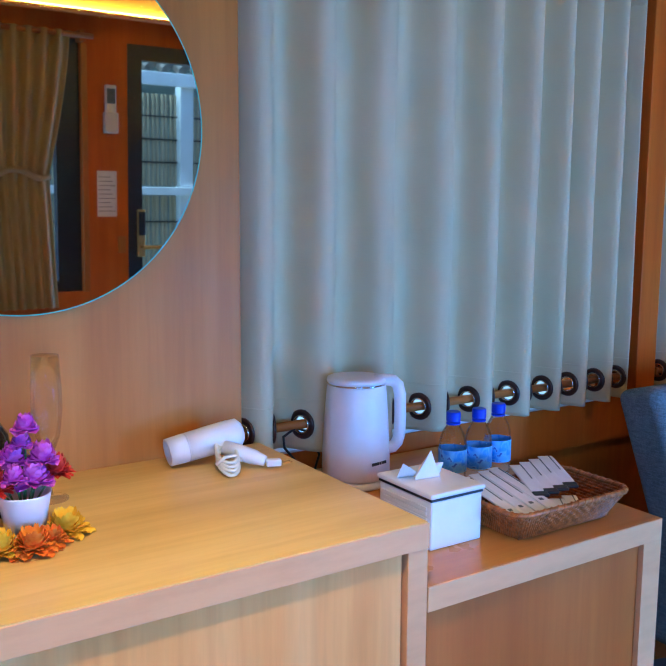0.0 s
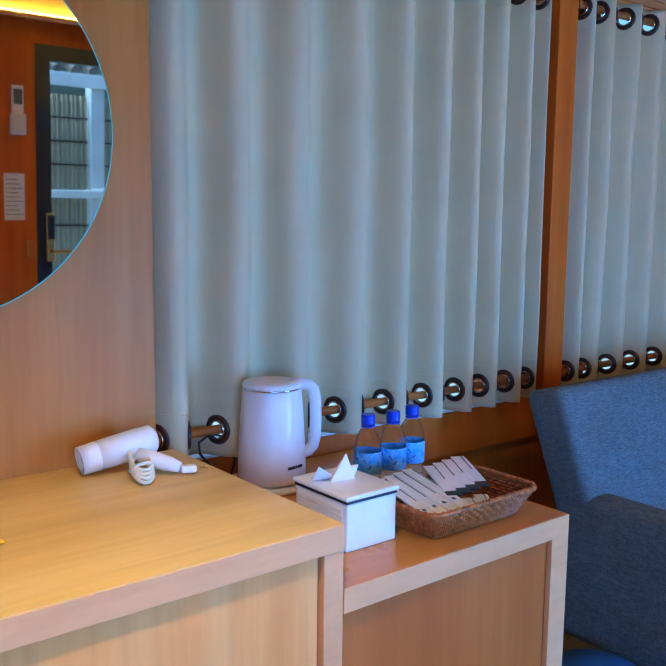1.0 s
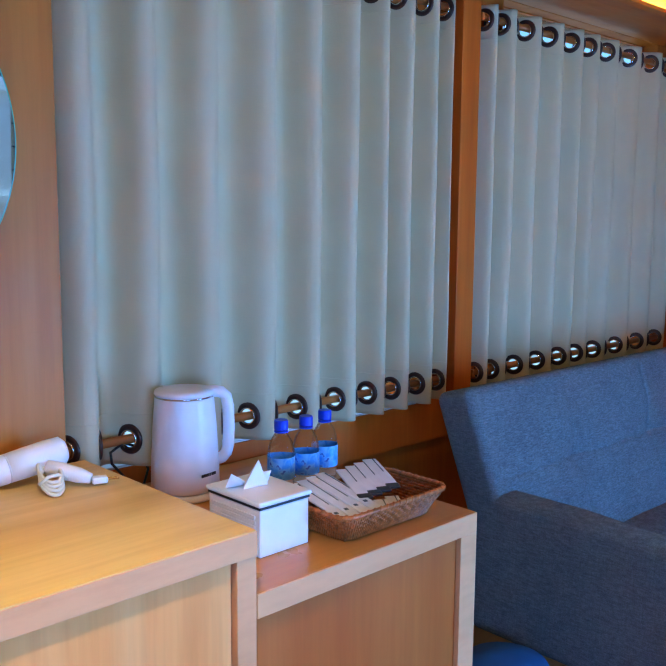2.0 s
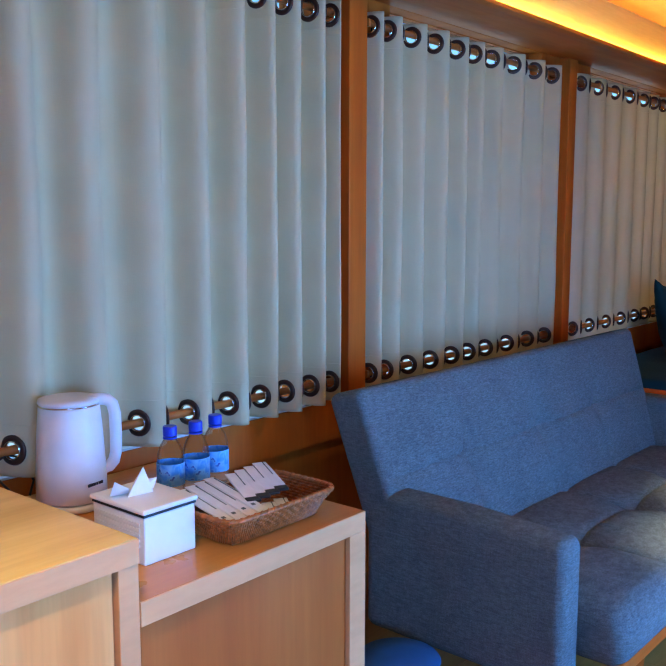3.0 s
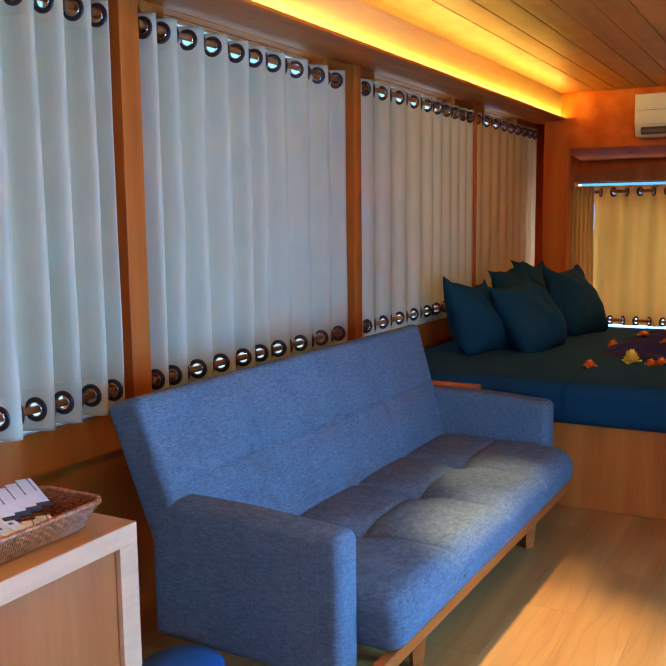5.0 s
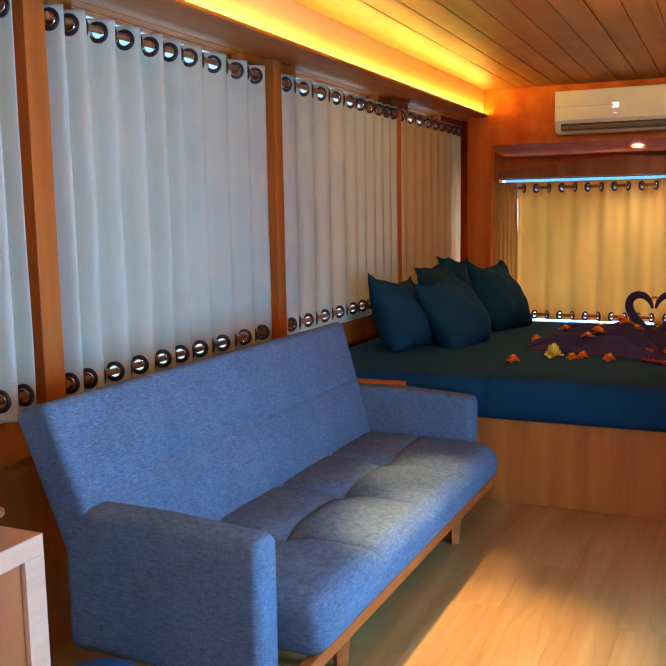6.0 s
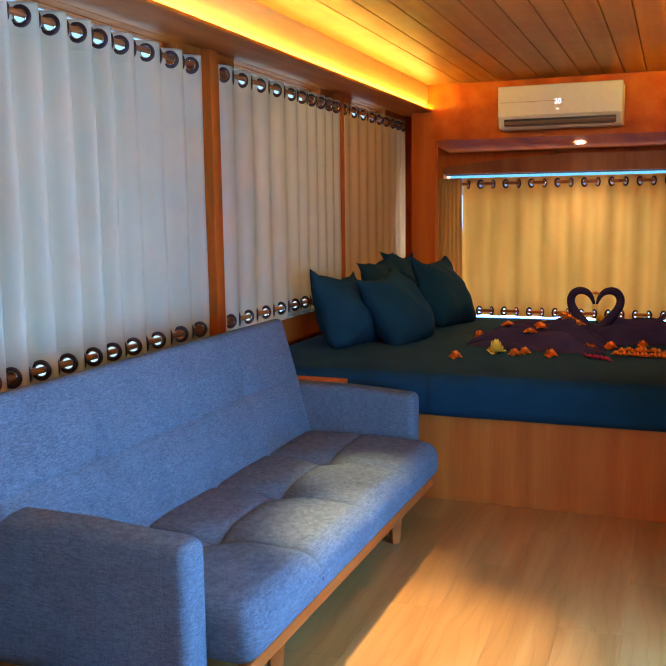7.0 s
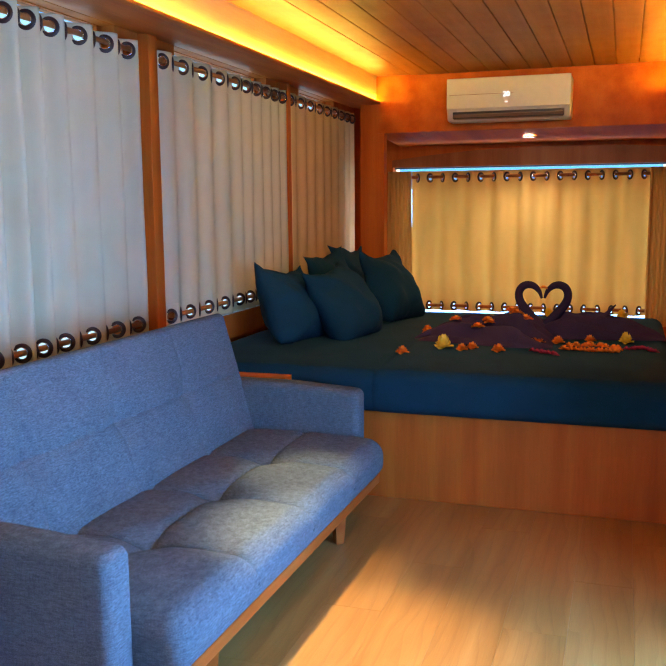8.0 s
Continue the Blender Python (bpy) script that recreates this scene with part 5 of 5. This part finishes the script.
def bunch(name, along, z_lo, z_hi, label, mat, waves, amp, waist=None):
    """A gathered curtain: along(f, z) gives the line on which it hangs."""
    t = thing(name, along(0.5, z_lo, 0), label, "curtain", "gathered curtains")
    b = bmesh.new()
    n, m = waves * 10, 26
    g = []
    for i in range(n + 1):
        f = i / n
        g.append([b.verts.new(along(f, z_lo + (z_hi - z_lo) * j / m, amp * (math.sin(2 * math.pi * waves * f) + 0.3 * noise.noise((f * 9, j * 0.12, 2.0))))) for j in range(m + 1)])
    for i in range(n):
        for j in range(m):
            b.faces.new((g[i][j], g[i + 1][j], g[i + 1][j + 1], g[i][j + 1]))
    c = part("cloth", b, mat, t, smooth=True)
    s = c.modifiers.new("thick", "SOLIDIFY")
    s.thickness = 0.0016
    return t


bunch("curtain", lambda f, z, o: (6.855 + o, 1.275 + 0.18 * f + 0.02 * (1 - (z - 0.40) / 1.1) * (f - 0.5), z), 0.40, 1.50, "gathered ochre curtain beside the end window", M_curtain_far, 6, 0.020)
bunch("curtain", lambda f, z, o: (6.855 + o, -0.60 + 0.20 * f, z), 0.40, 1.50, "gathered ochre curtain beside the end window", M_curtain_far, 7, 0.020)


def tied(f, z, o):
    k = min(1, max(0, (1.90 - z) / 0.63))
    right = 1.255 - 0.105 * k ** 1.5 + (0.03 * (1.27 - z) / 0.6 if z < 1.27 else 0)
    w = 1 - 0.35 * k ** 1.5
    return (right - (1 - f) * 0.72 * w, WALL_S + 0.07 + o * w, z)


tc = bunch("curtain", tied, 0.66, 1.90, "beige curtain tied back beside the window", M_curtain_tied, 11, 0.022)
part("tie_band", tube([(0.68 + 0.47 * k / 12, WALL_S + 0.07 + 0.036 * math.sin(math.pi * (0.15 + 0.7 * k / 12)), 1.27 + 0.02 * math.sin(k)) for k in range(13)], 0.014, 8), M_curtain_tied, tc, smooth=True)
t = thing("curtain_rod", (0.4, WALL_S + 0.07, 1.885), "brown wooden curtain rod over the window", "curtain rod", "curtain rods")
part("pole", tube([(-0.7, WALL_S + 0.07, 1.885), (1.36, WALL_S + 0.07, 1.885)], 0.012, 12), M_rod, t, smooth=True)
part("bracket", box(1.30, 1.325, WALL_S + 0.001, WALL_S + 0.07, 1.86, 1.91, 0.003), M_rod, t)

# notices and remote control on the south wall
t = thing("remote_control", (1.46, WALL_S + 0.012, 1.48), "white remote control in a wall holder", "remote control")
part("body", box(1.430, 1.482, WALL_S + 0.008, WALL_S + 0.028, 1.50, 1.685, 0.005), M_white, t)
part("screen", box(1.436, 1.476, WALL_S + 0.0285, WALL_S + 0.0295, 1.60, 1.668), M_print, t)
part("holder", box(1.424, 1.490, WALL_S + 0.001, WALL_S + 0.034, 1.465, 1.56, 0.004), M_cream, t)
t = thing("notice", (1.44, WALL_S + 0.002, 1.08), "white paper notice fixed to the wall", "notice")
part("sheet", box(1.393, 1.488, WALL_S + 0.001, WALL_S + 0.003, 1.075, 1.29), M_paper, t)
for k in range(9):
    part("text_line", box(1.402, 1.480 - 0.012 * (k % 3), WALL_S + 0.0032, WALL_S + 0.0038, 1.10 + 0.02 * k, 1.103 + 0.02 * k), M_print, t)
t = thing("wall_switch", (1.51, WALL_S + 0.005, 0.92), "light switch plate beside the door", "switch")
part("plate", box(1.49, 1.53, WALL_S + 0.001, WALL_S + 0.01, 0.90, 0.98, 0.003), M_panel, t)

# ---- veranda outside the door ----
M_whitewood = plain("white_painted_timber", (0.78, 0.80, 0.80), 0.5, 0, 0.05, 12)
M_bamboo = wood("bamboo_screen", (0.30, 0.24, 0.15), (0.45, 0.37, 0.24), (0.55, 0.46, 0.32), (30, 30, 0.6), 0.7, 2, 20)
t = thing("pergola", (3.0, -3.5, -0.7), "white painted timber pergola outside the door", "pergola")
for px in (0.2, 1.6, 3.0, 4.4, 5.8):
    part("post", box(px - 0.055, px + 0.055, -3.55, -3.44, -0.7, 1.98, 0.004), M_whitewood, t)
for z in (1.92, 1.08, 0.15):
    part("beam", box(-0.6, 6.6, -3.435, -3.39, z, z + (0.10 if z > 1.5 else 0.06), 0.003), M_whitewood, t)
for k in range(4):
    x0 = 0.2 + 1.4 * k
    for z0, z1 in ((1.15, 1.86), (0.22, 1.07)):
        s = thing("bamboo_screen", (x0 + 0.7, -3.5, z0), "weathered bamboo screen between white posts", "screen", "bamboo screens")
        canes = bmesh.new()
        for j in range(34):
            cx = x0 + 0.08 + 0.0375 * j
            canes = tube([(cx, -3.49, z0), (cx + 0.004 * math.sin(j * 3), -3.49, z1)], 0.016, 6, canes)
        part("canes", canes, M_bamboo, s)
        for zz in (0.25, 0.5, 0.75):
            part("binding", box(x0 + 0.07, x0 + 1.33, -3.472, -3.464, z0 + (z1 - z0) * zz, z0 + (z1 - z0) * zz + 0.012), M_black, s)
M_tile = plain("grey_roof_tile", (0.20, 0.17, 0.15), 0.7, 0, 0.25, 20)
t = thing("veranda_roof", (3.0, -6, 2.0), "tiled roof of the building across the yard", "roof")
for r in range(9):
    b = bmesh.new()
    for k in range(60):
        x = -2 + 0.18 * k + 0.09 * (r % 2)
        b = tube([(x, -5.2 - 0.34 * r, 2.25 + 0.14 * r), (x, -5.6 - 0.34 * r, 2.43 + 0.14 * r)], 0.085, 6, b, squash=0.5)
    part("tile_course", b, M_tile, t)
part("house_wall", box(-2, 9, -8.4, -8.2, -0.7, 3.4), plain("grey_green_render", (0.24, 0.30, 0.28), 0.8, 0, 0.2, 3), t)

# ---- laminate planks of the floor ----
W, L = 0.187, 1.215
plank_mesh = None
for row in range(15):
    y = -0.875 + W * row
    if y > 1.78:
        break
    x = -1.59 - 0.405 * (row % 3)
    while x < 6.9:
        if plank_mesh is None:
            b = box(0, L - 0.0004, 0, W - 0.0004, -0.008, 0.0)
            bmesh.ops.bevel(b, geom=[e for e in b.edges if all(v.co.z > -0.001 for v in e.verts)], offset=0.0005, segments=1, affect="EDGES")
            plank_mesh = bpy.data.meshes.new("plank")
            b.to_mesh(plank_mesh)
            b.free()
            plank_mesh.materials.append(M_plank)
        ob = new("plank", plank_mesh)
        ob.location = (x, y, 0)
        ob.parent = floor_planks
        x += L
